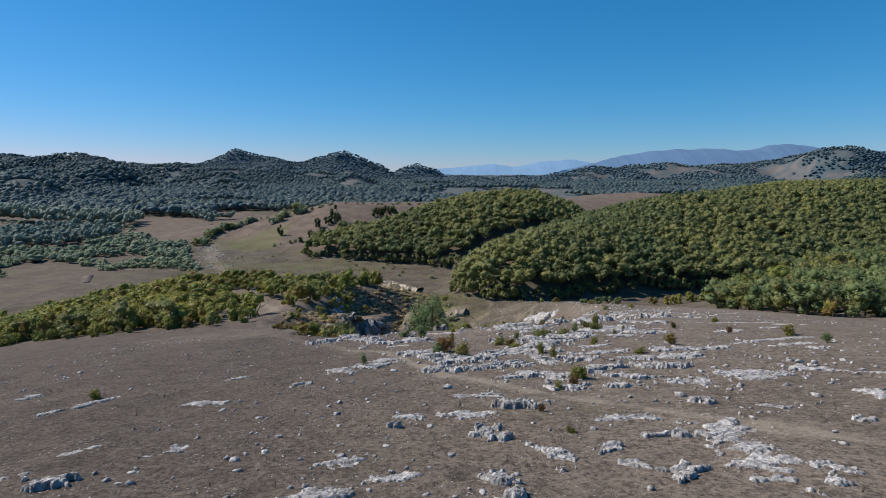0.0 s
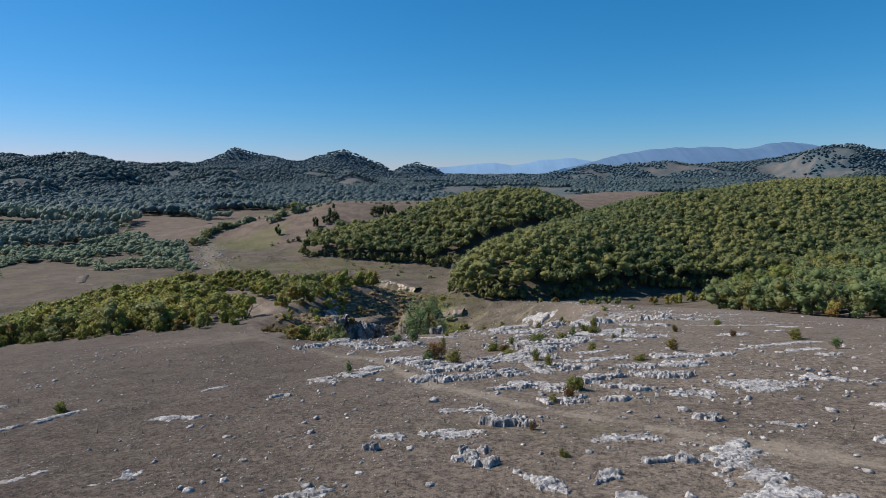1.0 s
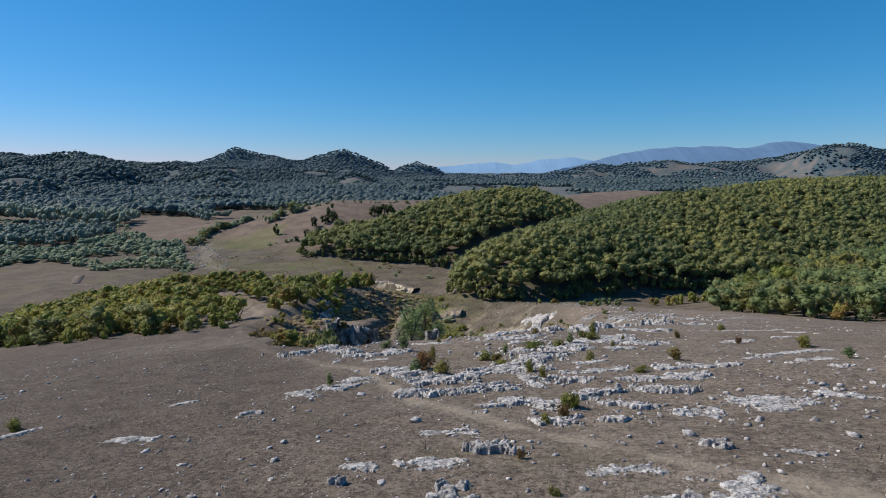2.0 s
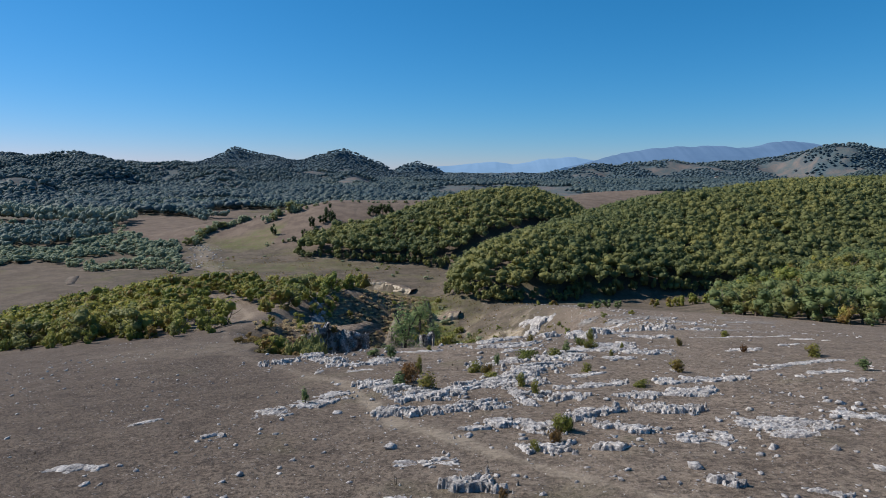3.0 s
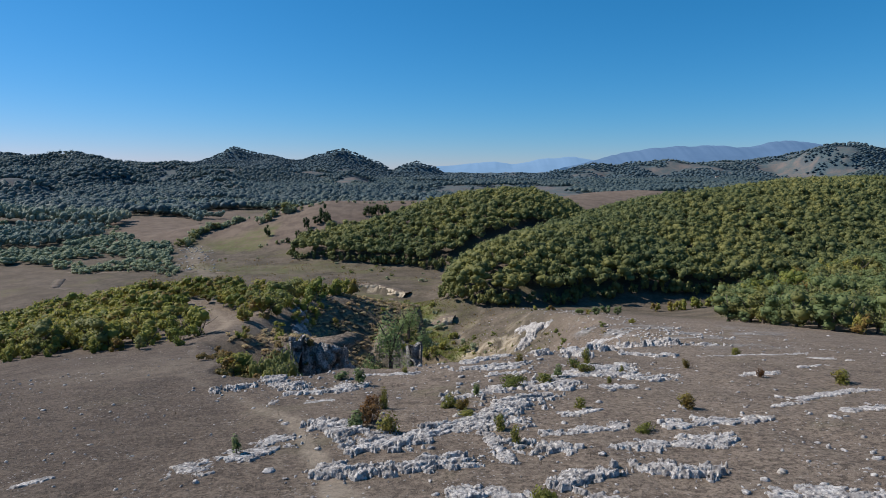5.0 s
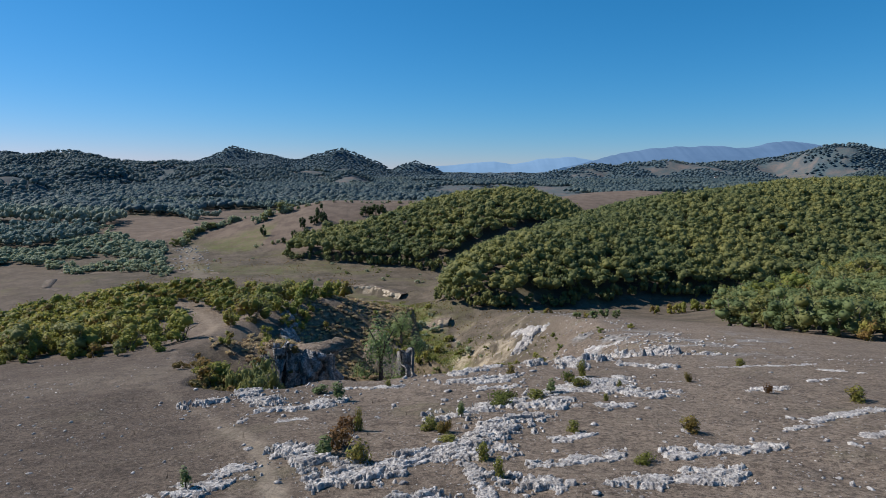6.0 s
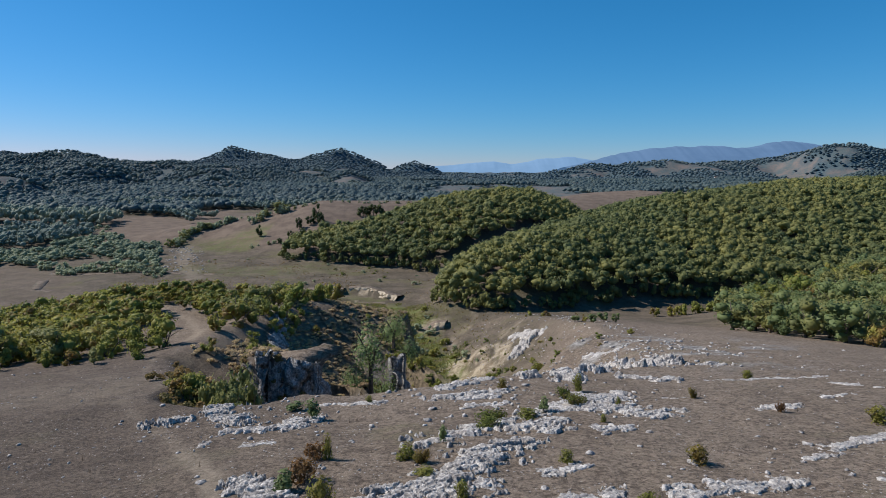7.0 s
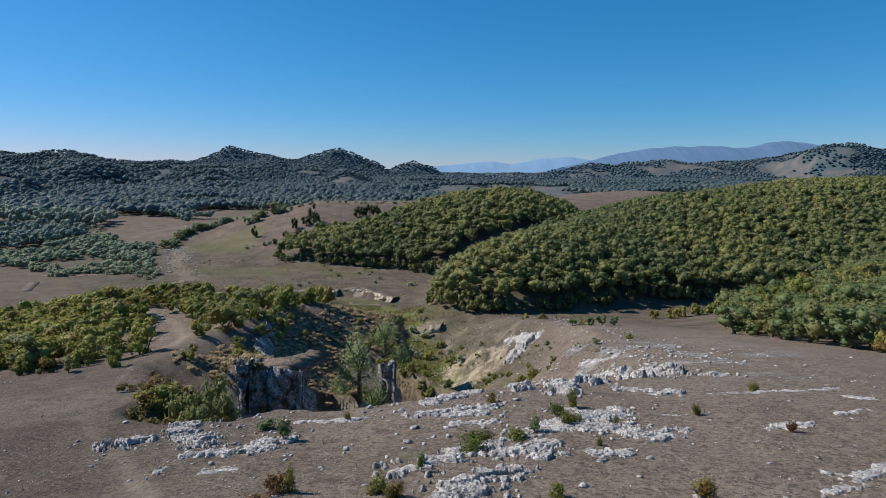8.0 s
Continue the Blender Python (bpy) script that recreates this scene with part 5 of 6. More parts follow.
stones("scree", "pale limestone rubble on the gorge slope", x, y, np.random.default_rng(6).uniform(0.06, 0.30, len(x)), 24, LIMESTONE)

# ---- single trees and bushes ----
def part(name, me, parent, label=""):
    ob = new(name, me)
    ob.parent = parent
    return tagged(ob, label)


def tube(bm, a, b, ra, rb, sides=5):
    """A tapered limb from a to b."""
    a, b = Vector(a), Vector(b)
    turn = (b - a).to_track_quat('Z', 'Y')
    rings = []
    for p, r in ((a, ra), (a.lerp(b, 0.5) + Vector((0.06 * (b - a).length * math.sin(a.x * 9 + b.y * 7), 0.05 * (b - a).length * math.cos(b.x * 5), 0)), (ra + rb) / 2), (b, rb)):
        rings.append([bm.verts.new(p + turn @ Vector((r * math.cos(k * math.tau / sides), r * math.sin(k * math.tau / sides), 0))) for k in range(sides)])
    for low, high in zip(rings[:-1], rings[1:]):
        for k in range(sides):
            bm.faces.new((low[k], low[(k + 1) % sides], high[(k + 1) % sides], high[k]))
    bm.faces.new(rings[-1])


def plant(name, label, category, group, height, width, leaves, count, leaf, seed, stems=1, bare=0.22, core=True, lobes=0):
    """A tree or bush at the origin: stems with limbs, and a crown of leaf clumps. Built once, then copied."""
    rng = np.random.default_rng(seed)
    root = tagged(new(name), label, category, group)
    bm = bmesh.new()
    for k in range(stems):
        a = math.tau * k / max(stems, 1) + seed
        lean = 0.0 if stems == 1 else 0.30 * width
        foot = (0.0 if stems == 1 else 0.05 * width) * 1.0
        r = 0.03 * height + 0.02 if stems == 1 else 0.016 * height + 0.008
        mid = Vector((lean * math.cos(a), lean * math.sin(a), height * (0.45 if stems == 1 else 0.5)))
        tube(bm, (foot * math.cos(a), foot * math.sin(a), -0.15), mid, r, r * 0.6)
        for j in range(4 if stems == 1 else 2):
            b = a + math.tau * j / 4 + 0.5
            far = 0.5 * width * rng.uniform(0.5, 0.8)
            tube(bm, mid - Vector((0, 0, height * 0.12 * rng.uniform(0, 1))), (mid.x + far * math.cos(b), mid.y + far * math.sin(b), height * rng.uniform(0.62, 0.85)), r * 0.5, r * 0.15, 3)
    me = bpy.data.meshes.new("trunk")
    bm.to_mesh(me)
    bm.free()
    me.materials.append(BARK)
    part("trunk" if stems == 1 else "stem", me, root)
    c = np.array([[0, 0, height * (bare + (1 - bare) * 0.47)]])
    r = np.array([[width * 0.5, width * 0.5, height * (1 - bare) * 0.5]])
    tone = np.array([rng.uniform(0.2, 0.8)])
    if lobes:
        v, f, t = crowns(c, r, lobes, count, leaf, rng, tone, -0.8, (0.40, 0.85), (0.20, 0.40))
    else:
        v, f, t = leaf_cloud(c, r, count, leaf, rng, tone)
    if core and not lobes:
        v2 = c + BALL_V * r * rng.uniform(0.3, 0.6, (len(BALL_V), 1))
        f = np.concatenate([f, BALL_F + len(v)])
        v, t = np.concatenate([v, v2]), np.concatenate([t, np.zeros(len(v2))])
    part("crown", mesh_from("crown", v, f, leaves, dict(tint=t), even=False), root)
    return root


KINDS = {}


def put(kind, x, y, height, width, turn, sink=0.05):
    """Sets a copy of a kind of plant on the ground; the first one is the plant itself."""
    base, h, w, fresh = KINDS[kind]
    m = Matrix.LocRotScale((x, y, float(land(x, y)) - sink), Euler((0, 0, turn)), (width / w, width / w, height / h))
    if fresh:
        base.matrix_basis = m
        KINDS[kind] = (base, h, w, False)
        return base
    keep = base.scale.copy()
    base.scale = (1, 1, 1)
    made = copy_thing(base, m)
    base.scale = keep
    return made


def kind(key, *args, **more):
    KINDS[key] = (plant(*args, **more), args[4], args[5], True)


kind("green", "green_shrub", "low green leafy shrub among limestone rocks", "shrub", "shrubs on the pasture", 1.2, 1.3, SHRUB, 560, 0.06, 1, stems=4, bare=-0.35, core=False)
kind("yellow", "yellow_green_shrub", "bushy yellow-green shrub with some dry leaves", "shrub", "shrubs on the pasture", 1.1, 1.8, SHRUB, 700, 0.065, 2, stems=5, bare=-0.35, core=False)
kind("rusty", "rusty_shrub", "shrub with rust-brown autumn leaves", "shrub", "shrubs on the pasture", 1.2, 1.5, RUST, 520, 0.06, 3, stems=5, bare=-0.35, core=False)
kind("sparse", "thin_sapling", "thin pale green sapling with sparse leaves", "sapling", "shrubs on the pasture", 1.3, 0.8, WILLOW, 260, 0.07, 4, stems=1, bare=0.0, core=False)
for k in range(5):
    kind(f"hazel{k}", "hazel_bush", "yellow-green hazel bush turning in early autumn", "bush", "bushes on the slope", 3.6, 3.6, HAZEL, 330, 0.14, 10 + k, stems=3, bare=-0.3, lobes=9)
for k in range(2):
    kind(f"rust{k}", "olive_bush", "low olive bush with some brown autumn leaves", "bush", "bushes on the slope", 2.2, 2.4, HAZEL, 400, 0.11, 17 + k, stems=3, bare=-0.2, lobes=8)
for k in range(4):
    kind(f"ash{k}", "young_tree", "grey-green young broadleaf tree at the wood's edge", "tree", "trees beside the pasture", 6.5, 4.6, WILLOW, 520, 0.17, 20 + k, bare=-0.02, lobes=12)
for k in range(3):
    kind(f"oak{k}", "oak_tree", "dark green rounded oak tree", "tree", "trees beside the pasture", 7.0, 5.4, OAK, 430, 0.24, 30 + k, bare=0.0, lobes=9)
for k in range(4):
    kind(f"willow{k}", "willow_bush", "grey-green willow bush in the valley", "bush", "willows in the valley", 4.0, 5.0, SCRUB, 130, 0.30, 40 + k, stems=4, bare=-0.1, lobes=8)
kind("field0", "field_tree", "lone dark tree on the bare field", "tree", "field trees", 7.0, 4.6, SHADED_OAK, 380, 0.26, 51, bare=-0.05, lobes=9)
kind("field1", "field_tree", "lone dark tree on the bare field", "tree", "field trees", 7.0, 5.6, SHADED_OAK, 380, 0.26, 52, bare=-0.05, lobes=9)
kind("gorge", "gorge_tree", "airy light green tree growing out of the gorge", "tree", "gorge trees", 14, 6.5, GORGE_LEAF, 1600, 0.17, 61, bare=0.05, core=False)

for key, x, y, h, w, a in (
        ("green", 1.3, 43.9, 1.3, 1.5, 5.9),
        ("rusty", 0.0, 46.2, 1.39, 1.81, 5.9),
        ("sparse", -0.7, 45.3, 1.07, 1.23, 0.4),
        ("green", 4.4, 49.0, 0.94, 1.35, 0.5),
        ("sparse", 6.1, 51.6, 1.09, 0.48, 5.2),
        ("green", 7.6, 41.5, 1.09, 0.74, 4.6),
        ("green", 7.0, 43.6, 0.96, 0.91, 4.2),
        ("green", 12.0, 48.0, 0.78, 0.97, 1.9),
        ("green", 18.0, 47.6, 0.97, 1.54, 3.8),
        ("green", 32.0, 55.8, 1.18, 1.84, 3.8),
        ("sparse", 30.5, 47.6, 1.02, 1.06, 3.6),
        ("yellow", 7.9, 33.8, 1.24, 1.47, 1.0),
        ("rusty", 7.2, 32.4, 0.89, 0.85, 2.7),
        ("green", 6.2, 31.3, 0.62, 0.63, 2.4),
        ("green", 5.4, 46.2, 0.51, 1.53, 4.5),
        ("yellow", 9.1, 56.7, 1.03, 2.96, 6.2),
        ("yellow", 14.9, 60.0, 1.13, 2.15, 5.9),
        ("sparse", -5.9, 41.6, 1.06, 0.63, 3.4),
        ("yellow", 14.2, 43.1, 0.63, 1.34, 2.8),
        ("green", 11.3, 57.4, 0.77, 1.83, 1.7),
        ("rusty", -0.2, 49.5, 1.15, 1.49, 0.2),
        ("green", 0.4, 49.4, 1.55, 0.69, 0.2),
        ("yellow", 8.7, 55.0, 1.03, 2.02, 2.9),
        ("yellow", 5.2, 48.3, 1.05, 1.14, 2.0),
        ("sparse", 6.1, 52.5, 0.84, 0.53, 2.4),
        ("yellow", 23.7, 62.6, 1.06, 0.78, 5.5),
        ("green", 31.8, 71.4, 0.83, 1.29, 3.3),
        ("rusty", 27.8, 58.8, 0.94, 0.82, 3.5),
        ("sparse", -2.7, 59.3, 1.51, 1.16, 1.5),
        ("sparse", 12.5, 58.4, 1.16, 0.97, 0.1),
        ("green", 10.5, 66.9, 0.92, 1.04, 2.0),
        ("green", 17.7, 59.9, 0.73, 0.56, 0.8),
        ("green", 15.5, 55.1, 0.63, 0.48, 3.2),
        ("yellow", 14.5, 62.3, 1.14, 1.59, 6.2),
        ("green", 15.9, 64.3, 1.61, 1.15, 4.2),
        ("green", 21.0, 120.4, 2.09, 3.97, 1.1),
        ("sparse", -4.6, 61.9, 0.78, 1.48, 5.5),
        ("green", -14.4, 83.1, 1.35, 1.76, 4.9),
        ("green", 0.5, 63.4, 0.7, 0.82, 4.6),
        ("rusty", 4.5, 25.8, 0.52, 0.45, 5.6),
        ("yellow", 5.1, 22.2, 0.41, 0.56, 4.7),
        ("green", -21.4, 34.9, 0.81, 1.08, 4.9),
):
    put(key, x, y, h, w, a)

# bushes on the slope left of the gorge
thicket = []
x, y, rng = scatter(-135, -20, 86, 190, 3.15, 71)
for px, py in zip(x, y):
    edge = 92 + 0.10 * max(0, -px - 40) + (0 if px < -33 else 3.0 * (px + 33))
    dense = 1.0 if px < -52 else 0.45
    if px > -44 and 116 < py < 128 and px < -34:
        dense = 0.1
    if py < edge + rng.uniform(0, 3) or rng.uniform(0, 1) > dense * (1 if py < 150 else 0.7) or float(land(px, py)) < -14:
        continue
    if float(along(np.array(px), np.array(py), [(*p, 0) for p in SIDE_TRACK])[0]) < 2.5 or abs(math.atan2(px - 5, py - 10)) > radians(46):
        continue
    rim = py < edge + 7
    tall = rng.uniform(1.5, 2.9) if rim else rng.uniform(2.6, 5.2)
    key = f"rust{rng.integers(2)}" if rng.uniform(0, 1) < (0.45 if rim else 0.16) else f"oak{rng.integers(3)}" if rng.uniform(0, 1) < 0.25 else f"hazel{rng.integers(5)}"
    if py > 112 and px < -36:
        thicket.append((px, py, tall))
        continue
    put(key, px, py, tall, tall * rng.uniform(0.9, 1.35), rng.uniform(0, 6.2))
t = np.array(thicket)
stand("hazel_thicket", t[:, 0], t[:, 1], t[:, 2], t[:, 2] * 0.66, 220, t[:, 2] * 0.045, HAZEL, "yellow-green hazel thicket on the slope above the valley", 84, None, 9, 0.5, (0.42, 0.85), (0.22, 0.40))

# wood's edge right of the pasture
x, y, rng = scatter(56, 190, 104, 250, 4.9, 72)
for px, py in zip(x, y):
    edge = 104 + 3.2 * max(0, 66 - px) - 0.6 * max(0, px - 66)
    if py < edge + rng.uniform(0, 2) or py > 190 + 0.35 * px or math.atan2(px - 5, py - 15) > radians(43) or px < 58 + 0.28 * max(0, py - 150) or px < 5 + 0.435 * (py - 10):
        continue
    rim = py < edge + 6
    tall = rng.uniform(2.2, 3.6) if rim else rng.uniform(4.8, 7.4)
    key = f"hazel{rng.integers(5)}" if (rim and rng.uniform(0, 1) < 0.4) or (py > 160 and rng.uniform(0, 1) < 0.35) else f"ash{rng.integers(4)}" if rng.uniform(0, 1) < 0.75 else f"oak{rng.integers(3)}"
    put(key, px, py, tall, tall * rng.uniform(0.85, 1.2), rng.uniform(0, 6.2))
for px, py, tall in ((74, 205, 3.5), (78, 207, 4), (83, 209, 4.5), (88, 210, 4.2), (69, 206, 3), (36, 146, 2.2), (39, 149, 2.4), (42, 151, 2.0), (33, 150, 1.8), (100, 222, 8), (104, 224, 7)):
    put(f"ash{int(px) % 4}" if tall > 5 or py < 160 else f"hazel{int(px) % 5}", px, py, tall, tall * 1.1, px * 1.7)

# willows and hedges in the valley
scrub_spots = []
rng = np.random.default_rng(73)
for _ in range(6500):
    px, py = rng.uniform(-330, -112), rng.uniform(232, 450)
    if math.atan2(px, py - 10) < radians(-42):
        continue
    lane = float(along(np.array(px), np.array(py), [(*p, 0) for p in LANE])[0])
    wild = float(fbm(np.array(px), np.array(py), 46, 74, 3))
    if lane < 5 or (lane > 16 and wild < 0.20 - 0.75 * smooth(258, 292, py) + 0.35 * smooth(330, 360, py)) or rng.uniform(0, 1) > (0.55 if py > 285 else 0.3) or (px > -150 and py > 340) or px > -96 - 0.5 * (py - 232):
        continue
    if any(float(dp) < float(wp) for dp, (wp,), _ in (along(np.array(px), np.array(py), PINK_FIELD), along(np.array(px), np.array(py), [(-205, 292, 14), (-172, 262, 20), (-160, 235, 24)]))) or px < -225 and 345 < py < 436:
        continue
    tall = rng.uniform(1.6, 4.2)
    if py > 300:
        scrub_spots.append((px, py, tall))
        continue
    put(f"willow{rng.integers(4)}", px, py, tall, tall * rng.uniform(1.2, 1.9), rng.uniform(0, 6.2), 0.2)
t = np.array(scrub_spots)
stand("willow_scrub", t[:, 0], t[:, 1], t[:, 2], t[:, 2] * 0.80, 26, t[:, 2] * 0.085, SCRUB, "grey-green willow scrub along the valley floor", 85, np.clip(0.4 + 0.5 * fbm(t[:, 0], t[:, 1], 40, 86, 3), 0, 1), 5)
hedges = [(-155, 368, -158, 396, 22), (-158, 394, -150, 410, 16), (-150, 408, -136, 420, 16), (-120, 403, -114, 407, 5), (-136, 421, -112, 418, 9), (-116, 416, -103, 418, 9), (-103, 421, -86, 428, 14),
          (-104, 357, -90, 357, 7), (-62, 352, -44, 388, 10), (-84, 352, -74, 346, 9), (-74, 432, -20, 446, 16)]
for x0, y0, x1, y1, n in hedges:
    for k in range(n):
        f = (k + rng.uniform(-0.3, 0.3)) / (n - 1)
        tall = rng.uniform(1.4, 2.4) if y0 > 419 or y0 == 357 else rng.uniform(5, 8.5) if x0 == -116 else rng.uniform(2.6, 5.2)
        put(f"willow{rng.integers(4)}" if rng.uniform(0, 1) < 0.6 else f"oak{rng.integers(3)}", x0 + (x1 - x0) * f + rng.uniform(-2.5, 2.5), y0 + (y1 - y0) * f + rng.uniform(-2.5, 2.5), tall, tall * 1.25, rng.uniform(0, 6.2), 0.2)
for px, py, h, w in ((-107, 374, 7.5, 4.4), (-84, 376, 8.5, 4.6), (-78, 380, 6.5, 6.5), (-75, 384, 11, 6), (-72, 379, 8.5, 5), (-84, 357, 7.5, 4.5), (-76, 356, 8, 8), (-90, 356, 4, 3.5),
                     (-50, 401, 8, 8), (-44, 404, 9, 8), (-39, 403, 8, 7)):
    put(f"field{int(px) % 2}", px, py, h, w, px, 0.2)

# in the sinkhole and the gorge
for px, py, h, w in ((-5.2, 105, 11.5, 6.0), (-3.8, 109, 10, 5.0), (-5.0, 101, 7.5, 4.0), (-4, 127, 8, 5), (-6, 134, 8, 5), (-3, 120, 5, 4), (-9, 114, 6, 4), (-2, 132, 7, 5)):
    put("gorge", px, py, h, w, px * 3, 0.3)
rng = np.random.default_rng(75)
for px, py, h, w in ((-13.2, 69.0, 2.4, 2.8), (-12.2, 67.4, 2.0, 2.6), (-10.8, 66.2, 1.6, 2.2), (-14.4, 71.2, 2.2, 2.6), (-13.4, 72.8, 3.0, 3.4), (-12.4, 74.4, 3.0, 3.0), (-15.2, 74.8, 2.4, 3.0), (-14.0, 77.0, 2.4, 2.8)):
    put(f"oak{int(-px) % 3}", px, py, max(h, float(plateau(px, py)) + 0.9 - float(land(px, py))), w, px, 0.2)
for _ in range(46):
    px, py = rng.uniform(-18.5, -11.5), rng.uniform(72, 88)
    if py > 97 + 0.9 * px + 6 or py < 58 - 0.9 * px - 4:
        continue
    tall = rng.uniform(0.9, 2.2)
    put(f"hazel{rng.integers(5)}" if rng.uniform(0, 1) < 0.55 else f"rust{rng.integers(2)}", px, py, tall, tall * 1.5, rng.uniform(0, 6.2), 0.2)
for _ in range(30):
    px, py = rng.uniform(-26, -17), rng.uniform(98, 136)
    tall = rng.uniform(0.9, 2.4)
    put(f"hazel{rng.integers(5)}", px, py, tall, tall * 1.1, rng.uniform(0, 6.2), 0.2)
for _ in range(95):
    py = rng.uniform(122, 226)
    px = 3 - max(0, py - 150) * 0.25 + rng.normal() * 6
    tall = rng.uniform(0.7, 2.6)
    put(f"hazel{rng.integers(5)}" if rng.uniform(0, 1) < 0.6 else f"willow{rng.integers(4)}", px, py, tall, tall * 1.5, rng.uniform(0, 6.2), 0.2)

x, y, rng = scatter(-30, -2, 58, 152, 0.85, 76)
d, (zb, w, sw, se), side = along(x, y, GORGE)
l, _, _ = along(x, y, LOBE)
drop = plateau(x, y) - land(x, y)
slope = (side < 0) & (y > 92) & (d < 27) & (d > 4) & (x > -29) & (fbm(x, y, 5, 78, 3) > -0.6)
pit = (l < 22) & ((drop > 0.35) | ((drop > 0) & (y > 77) & (x > -23))) & (drop < 9) & (x < -10.5) & (y < 92)
keep = (slope & (rng.uniform(0, 1, len(x)) < 0.6)) | (pit & (rng.uniform(0, 1, len(x)) < 0.85))
x, y, pit = x[keep], y[keep], pit[keep]
for low, high, name, leaves, text in ((False, False, "dark_brush", BRUSH, "dark dry brush over the steep gorge side"), (True, True, "olive_brush", OLIVE, "olive and brown brush on the sinkhole's side")):
    px, py = x[pit == low], y[pit == low]
    stand(name, px, py, rng.uniform(0.15, 0.6, len(px)) * (1.8 if high else 1), rng.uniform(0.4, 0.8, len(px)), 60, rng.uniform(0.08, 0.15, len(px)), leaves, text, 79, None, 2)


# ---- village ----
def house(x, y, long, wide, wall, turn):
    """A small farmhouse: plastered walls, a tiled gable roof, a door and windows."""
    root = tagged(new("farmhouse"), "small white farmhouse with a red tiled roof", "house", "village houses")
    root.matrix_basis = pose(x, y, float(land(x, y)) - 0.3, 0, 0, turn)
    l, w, h, r = long / 2, wide / 2, wall, wall + wide * 0.42
    bm = bmesh.new()
    a = [bm.verts.new(c) for c in ((-l, -w, 0), (l, -w, 0), (l, w, 0), (-l, w, 0), (-l, -w, h), (l, -w, h), (l, w, h), (-l, w, h), (-l, 0, r), (l, 0, r))]
    for f in ((0, 1, 5, 4), (2, 3, 7, 6), (1, 2, 6, 9, 5), (3, 0, 4, 8, 7), (3, 2, 1, 0)):
        bm.faces.new([a[k] for k in f])
    me = bpy.data.meshes.new("wall")
    bm.to_mesh(me)
    bm.free()
    me.materials.append(PLASTER)
    part("wall", me, root)
    bm = bmesh.new()
    e, t = 0.5, 0.18
    for s in (-1, 1):
        q = [(-l - e, s * (w + e), h - e * 0.42), (l + e, s * (w + e), h - e * 0.42), (l + e, 0, r + 0.05), (-l - e, 0, r + 0.05)]
        low, top = [bm.verts.new(c) for c in q], [bm.verts.new((c[0], c[1], c[2] + t)) for c in q]
        bm.faces.new(low)
        bm.faces.new(top)
        for k in range(4):
            bm.faces.new((low[k], low[(k + 1) % 4], top[(k + 1) % 4], top[k]))
    bmesh.ops.recalc_face_normals(bm, faces=bm.faces)
    me = bpy.data.meshes.new("roof")
    bm.to_mesh(me)
    bm.free()
    me.materials.append(ROOF_TILE)
    part("roof", me, root)
    for k, (px, pw, pz, ph, name) in enumerate(((-l * 0.55, 1.0, 1.0, 1.2, "window"), (0, 1.0, 0.1, 2.0, "door"), (l * 0.55, 1.0, 1.0, 1.2, "window"))):
        bm = bmesh.new()
        bmesh.ops.create_cube(bm, size=1.0, matrix=Matrix.Translation((px, -w - 0.02, pz + ph / 2)) @ Matrix.Diagonal((pw, 0.08, ph, 1)))
        me = bpy.data.meshes.new(name)
        bm.to_mesh(me)
        bm.free()
        me.materials.append(BARK)
        part(name, me, root)


rng = np.random.default_rng(88)
for hx, hy in ((-150, 880), (-141, 905), (-128, 890), (-117, 930), (-170, 850), (-105, 960), (-92, 1010), (-60, 1180), (-150, 1250), (-72, 1320), (60, 1300), (230, 1150), (262, 1110), (700, 1650), (735, 1690), (640, 1500)):
    house(hx, hy, rng.uniform(9, 13), rng.uniform(7, 8.5), rng.uniform(3.0, 4.2), rng.uniform(-40, 40))


# ---- dry grass ----
def tufts(name, label, x, y, tall, blades, seed, material, lean=0.9, thin=0.012):
    rng = np.random.default_rng(seed)
    n = len(x)
    a = rng.uniform(0, math.tau, (n, blades))
    foot = np.stack([x, y, land(x, y) - 0.02], -1)[:, None] + np.stack([np.cos(a), np.sin(a), 0 * a], -1) * 0.05
    h = (tall[:, None] * rng.uniform(0.5, 1.1, (n, blades)))[..., None]
    tip = foot + np.stack([lean * np.cos(a), lean * np.sin(a), np.ones_like(a)], -1) * h
    across = np.stack([-np.sin(a), np.cos(a), 0 * a], -1) * (thin + 0.03 * h)
    v = np.stack([foot - across, foot + across, tip], 2).reshape(-1, 3)
    f = np.arange(len(v)).reshape(-1, 3)
    tint = np.repeat(rng.uniform(0, 1, n), blades * 3)
    return tagged(new(name, mesh_from(name, v, f, material, dict(tint=tint), even=False)), label, "grass", kind="stuff")


rng = np.random.default_rng(91)
n = 64000
r, a = 12 + 68 * rng.uniform(0, 1, n) ** 0.8, rng.uniform(-0.75, 0.75, n)
x, y = 4 + r * np.sin(a), 3 + r * np.cos(a)
d, _, _ = along(x, y, [(*p, 0) for p in FOOTPATH])
g, _, _ = along(x, y, GORGE)
keep = (d > 0.5) & (g > 14) & (rng.uniform(0, 1, n) < 0.35 + 0.65 * smooth(-0.3, 0.5, fbm(x, y, 4, 92, 3)))
x, y = x[keep], y[keep]
tufts("dry_grass", "short dry straw-brown grass on the pasture", x, y, rng.uniform(0.03, 0.10, len(x)), 3, 93, STRAW)
n = 15000
y = rng.uniform(118, 238, n)
x = 3 - np.maximum(0, y - 150) * 0.27 + rng.normal(size=n) * 7.5
keep = fbm(x, y, 8, 95, 3) > -0.15
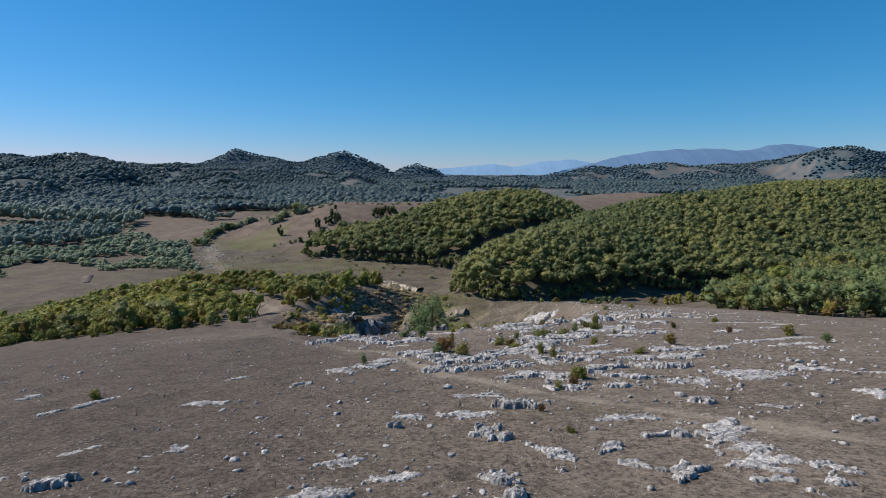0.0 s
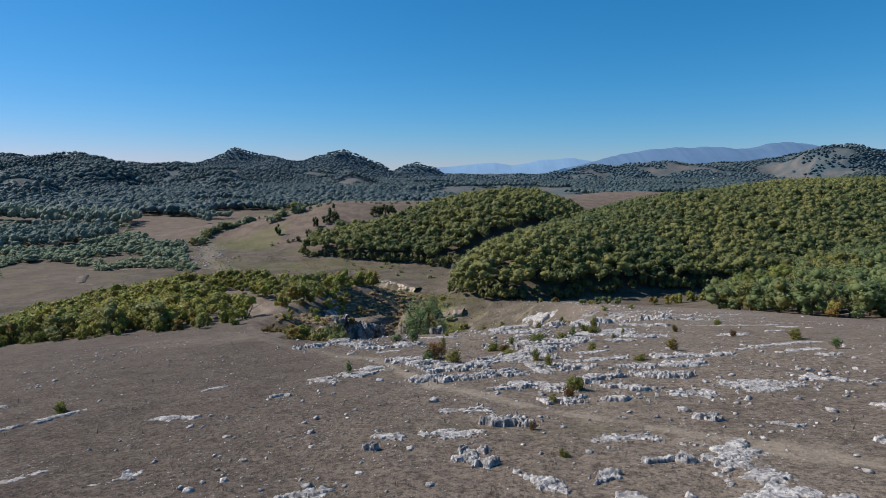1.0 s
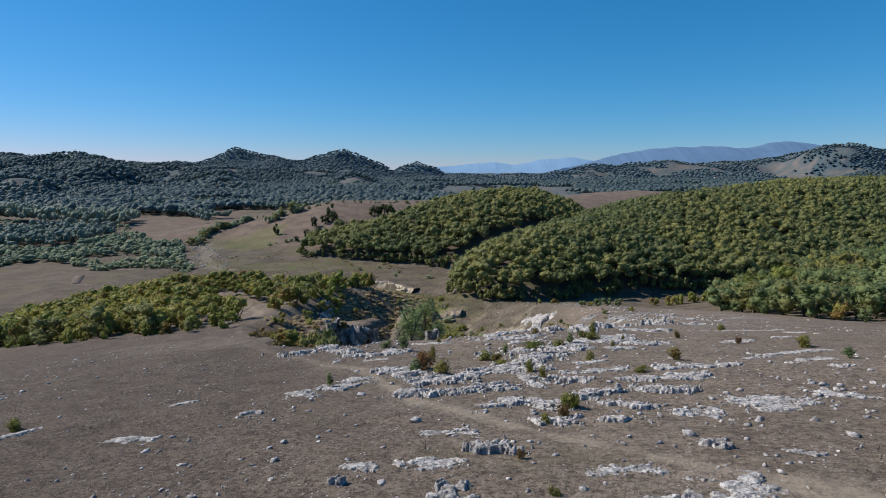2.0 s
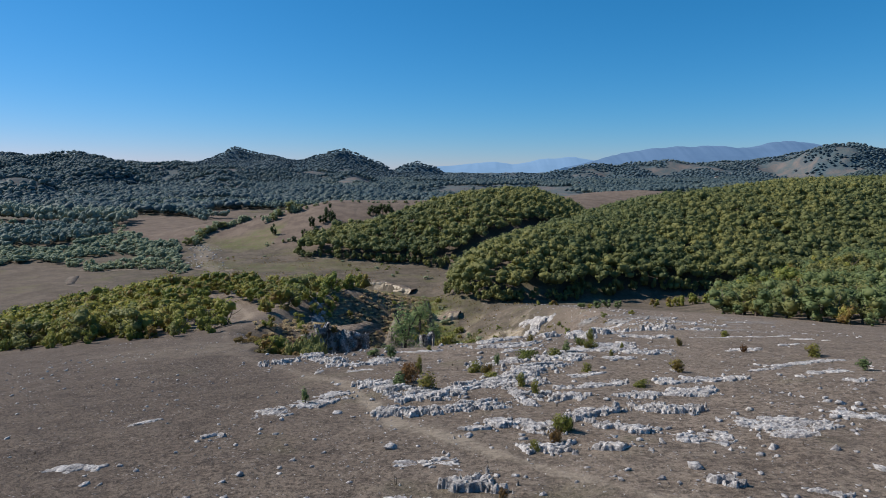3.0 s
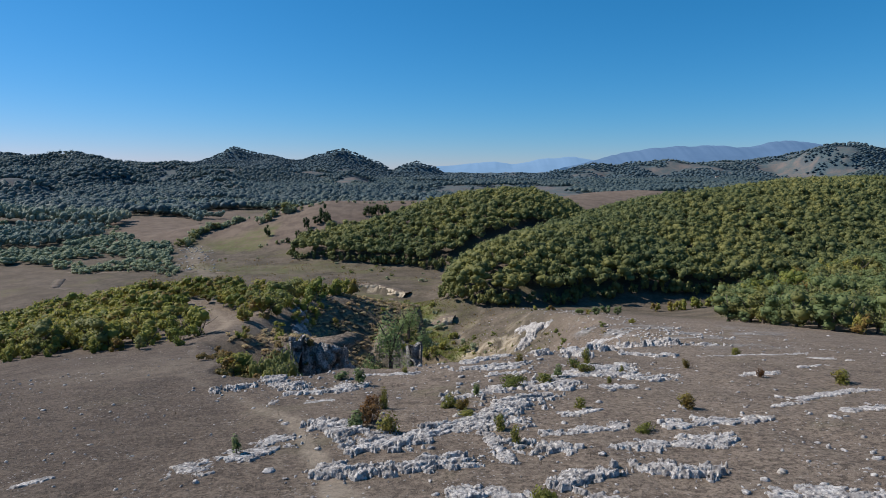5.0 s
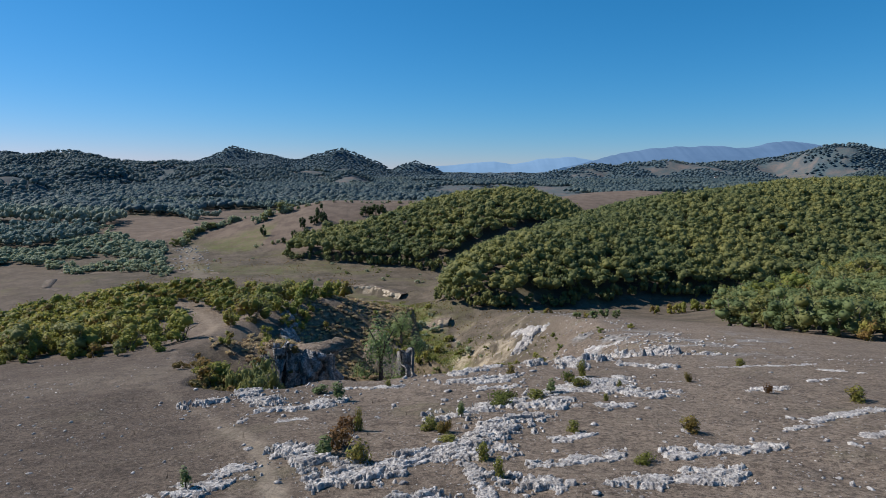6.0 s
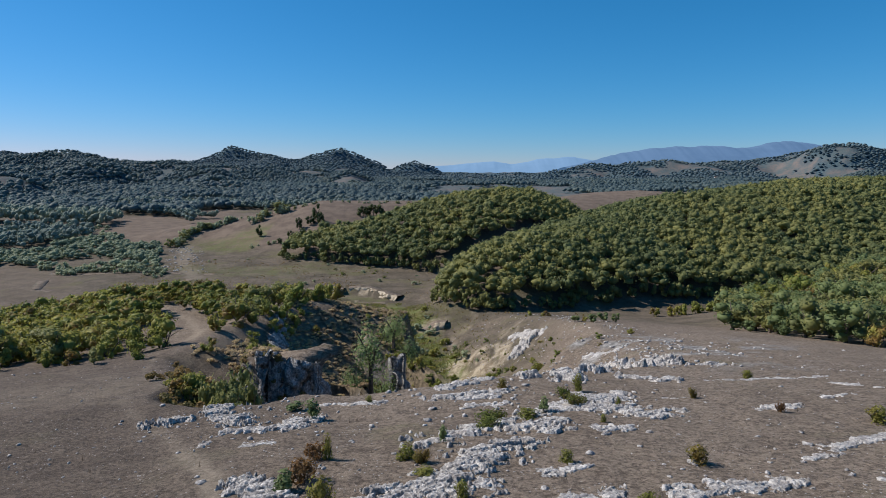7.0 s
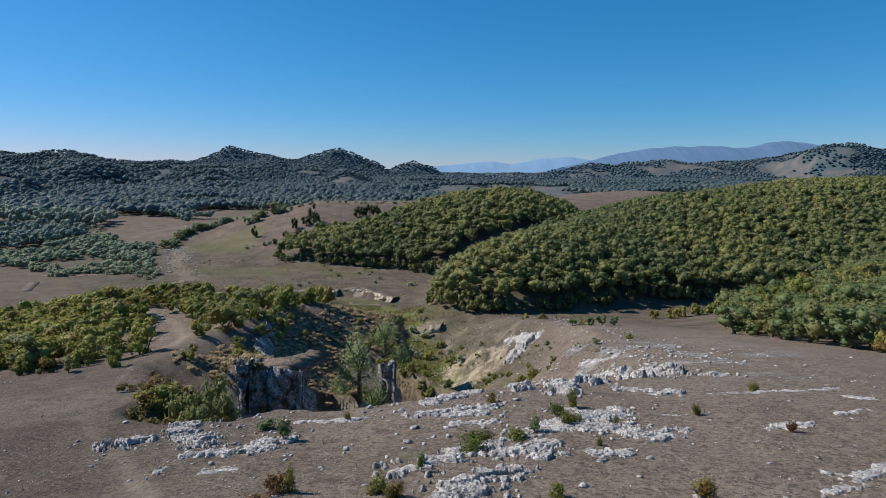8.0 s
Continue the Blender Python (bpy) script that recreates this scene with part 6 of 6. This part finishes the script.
tufts("gorge_grass", "yellow-green rank grass on the gorge floor", x[keep], y[keep], rng.uniform(0.3, 0.9, int(keep.sum())), 3, 96, SHRUB, 0.8, 0.05)
n = 5200
x, y = rng.uniform(-130, 50, n), rng.uniform(185, 335, n)
keep = (fbm(x, y, 16, 97, 4) > 0.0) & (wooded(x, y) < 0.3) & (land(x, y) < -8)
tufts("valley_tussocks", "rough dry tussocks and low weeds on the valley floor", x[keep], y[keep], rng.uniform(0.25, 0.8, int(keep.sum())), 4, 98, OLIVE, 0.7, 0.10)
rng = np.random.default_rng(191)
for _ in range(120):
    px, py = rng.uniform(-120, 34), rng.uniform(200, 330)
    if wooded(np.array(px), np.array(py)) > 0.2 or float(fbm(np.array(px), np.array(py), 30, 99, 3)) < 0.0 or float(land(px, py)) > -12:
        continue
    tall = rng.uniform(0.6, 1.7)
    put(f"willow{rng.integers(4)}" if rng.uniform(0, 1) < 0.5 else f"rust{rng.integers(2)}", px, py, tall, tall * 2, rng.uniform(0, 6.2), 0.2)
for _ in range(34):
    f, side = rng.uniform(0, 1), rng.uniform(-7, 1)
    px, py = 8 - 13 * f + side * 0.5, 110 + 17 * f + side * 0.6
    tall = rng.uniform(0.8, 2.2)
    put(f"oak{rng.integers(3)}" if rng.uniform(0, 1) < 0.4 else f"hazel{rng.integers(5)}", px, py, tall, tall * 1.2, rng.uniform(0, 6.2), 0.3)
for _ in range(40):
    px, py = rng.uniform(6, 36), rng.uniform(102, 180)
    tall = rng.uniform(0.5, 1.5)
    put(f"rust{rng.integers(2)}" if rng.uniform(0, 1) < 0.5 else f"hazel{rng.integers(5)}", px, py, tall, tall * 1.5, rng.uniform(0, 6.2), 0.1)
n = 220
r, a = 14 + 55 * rng.uniform(0, 1, n), rng.uniform(-0.75, 0.75, n)
x, y = 4 + r * np.sin(a), 3 + r * np.cos(a)
tufts("dry_weeds", "dead brown weed stalks standing in the grass", x, y, rng.uniform(0.15, 0.42, n), 3, 94, WEED, 0.16, 0.006)
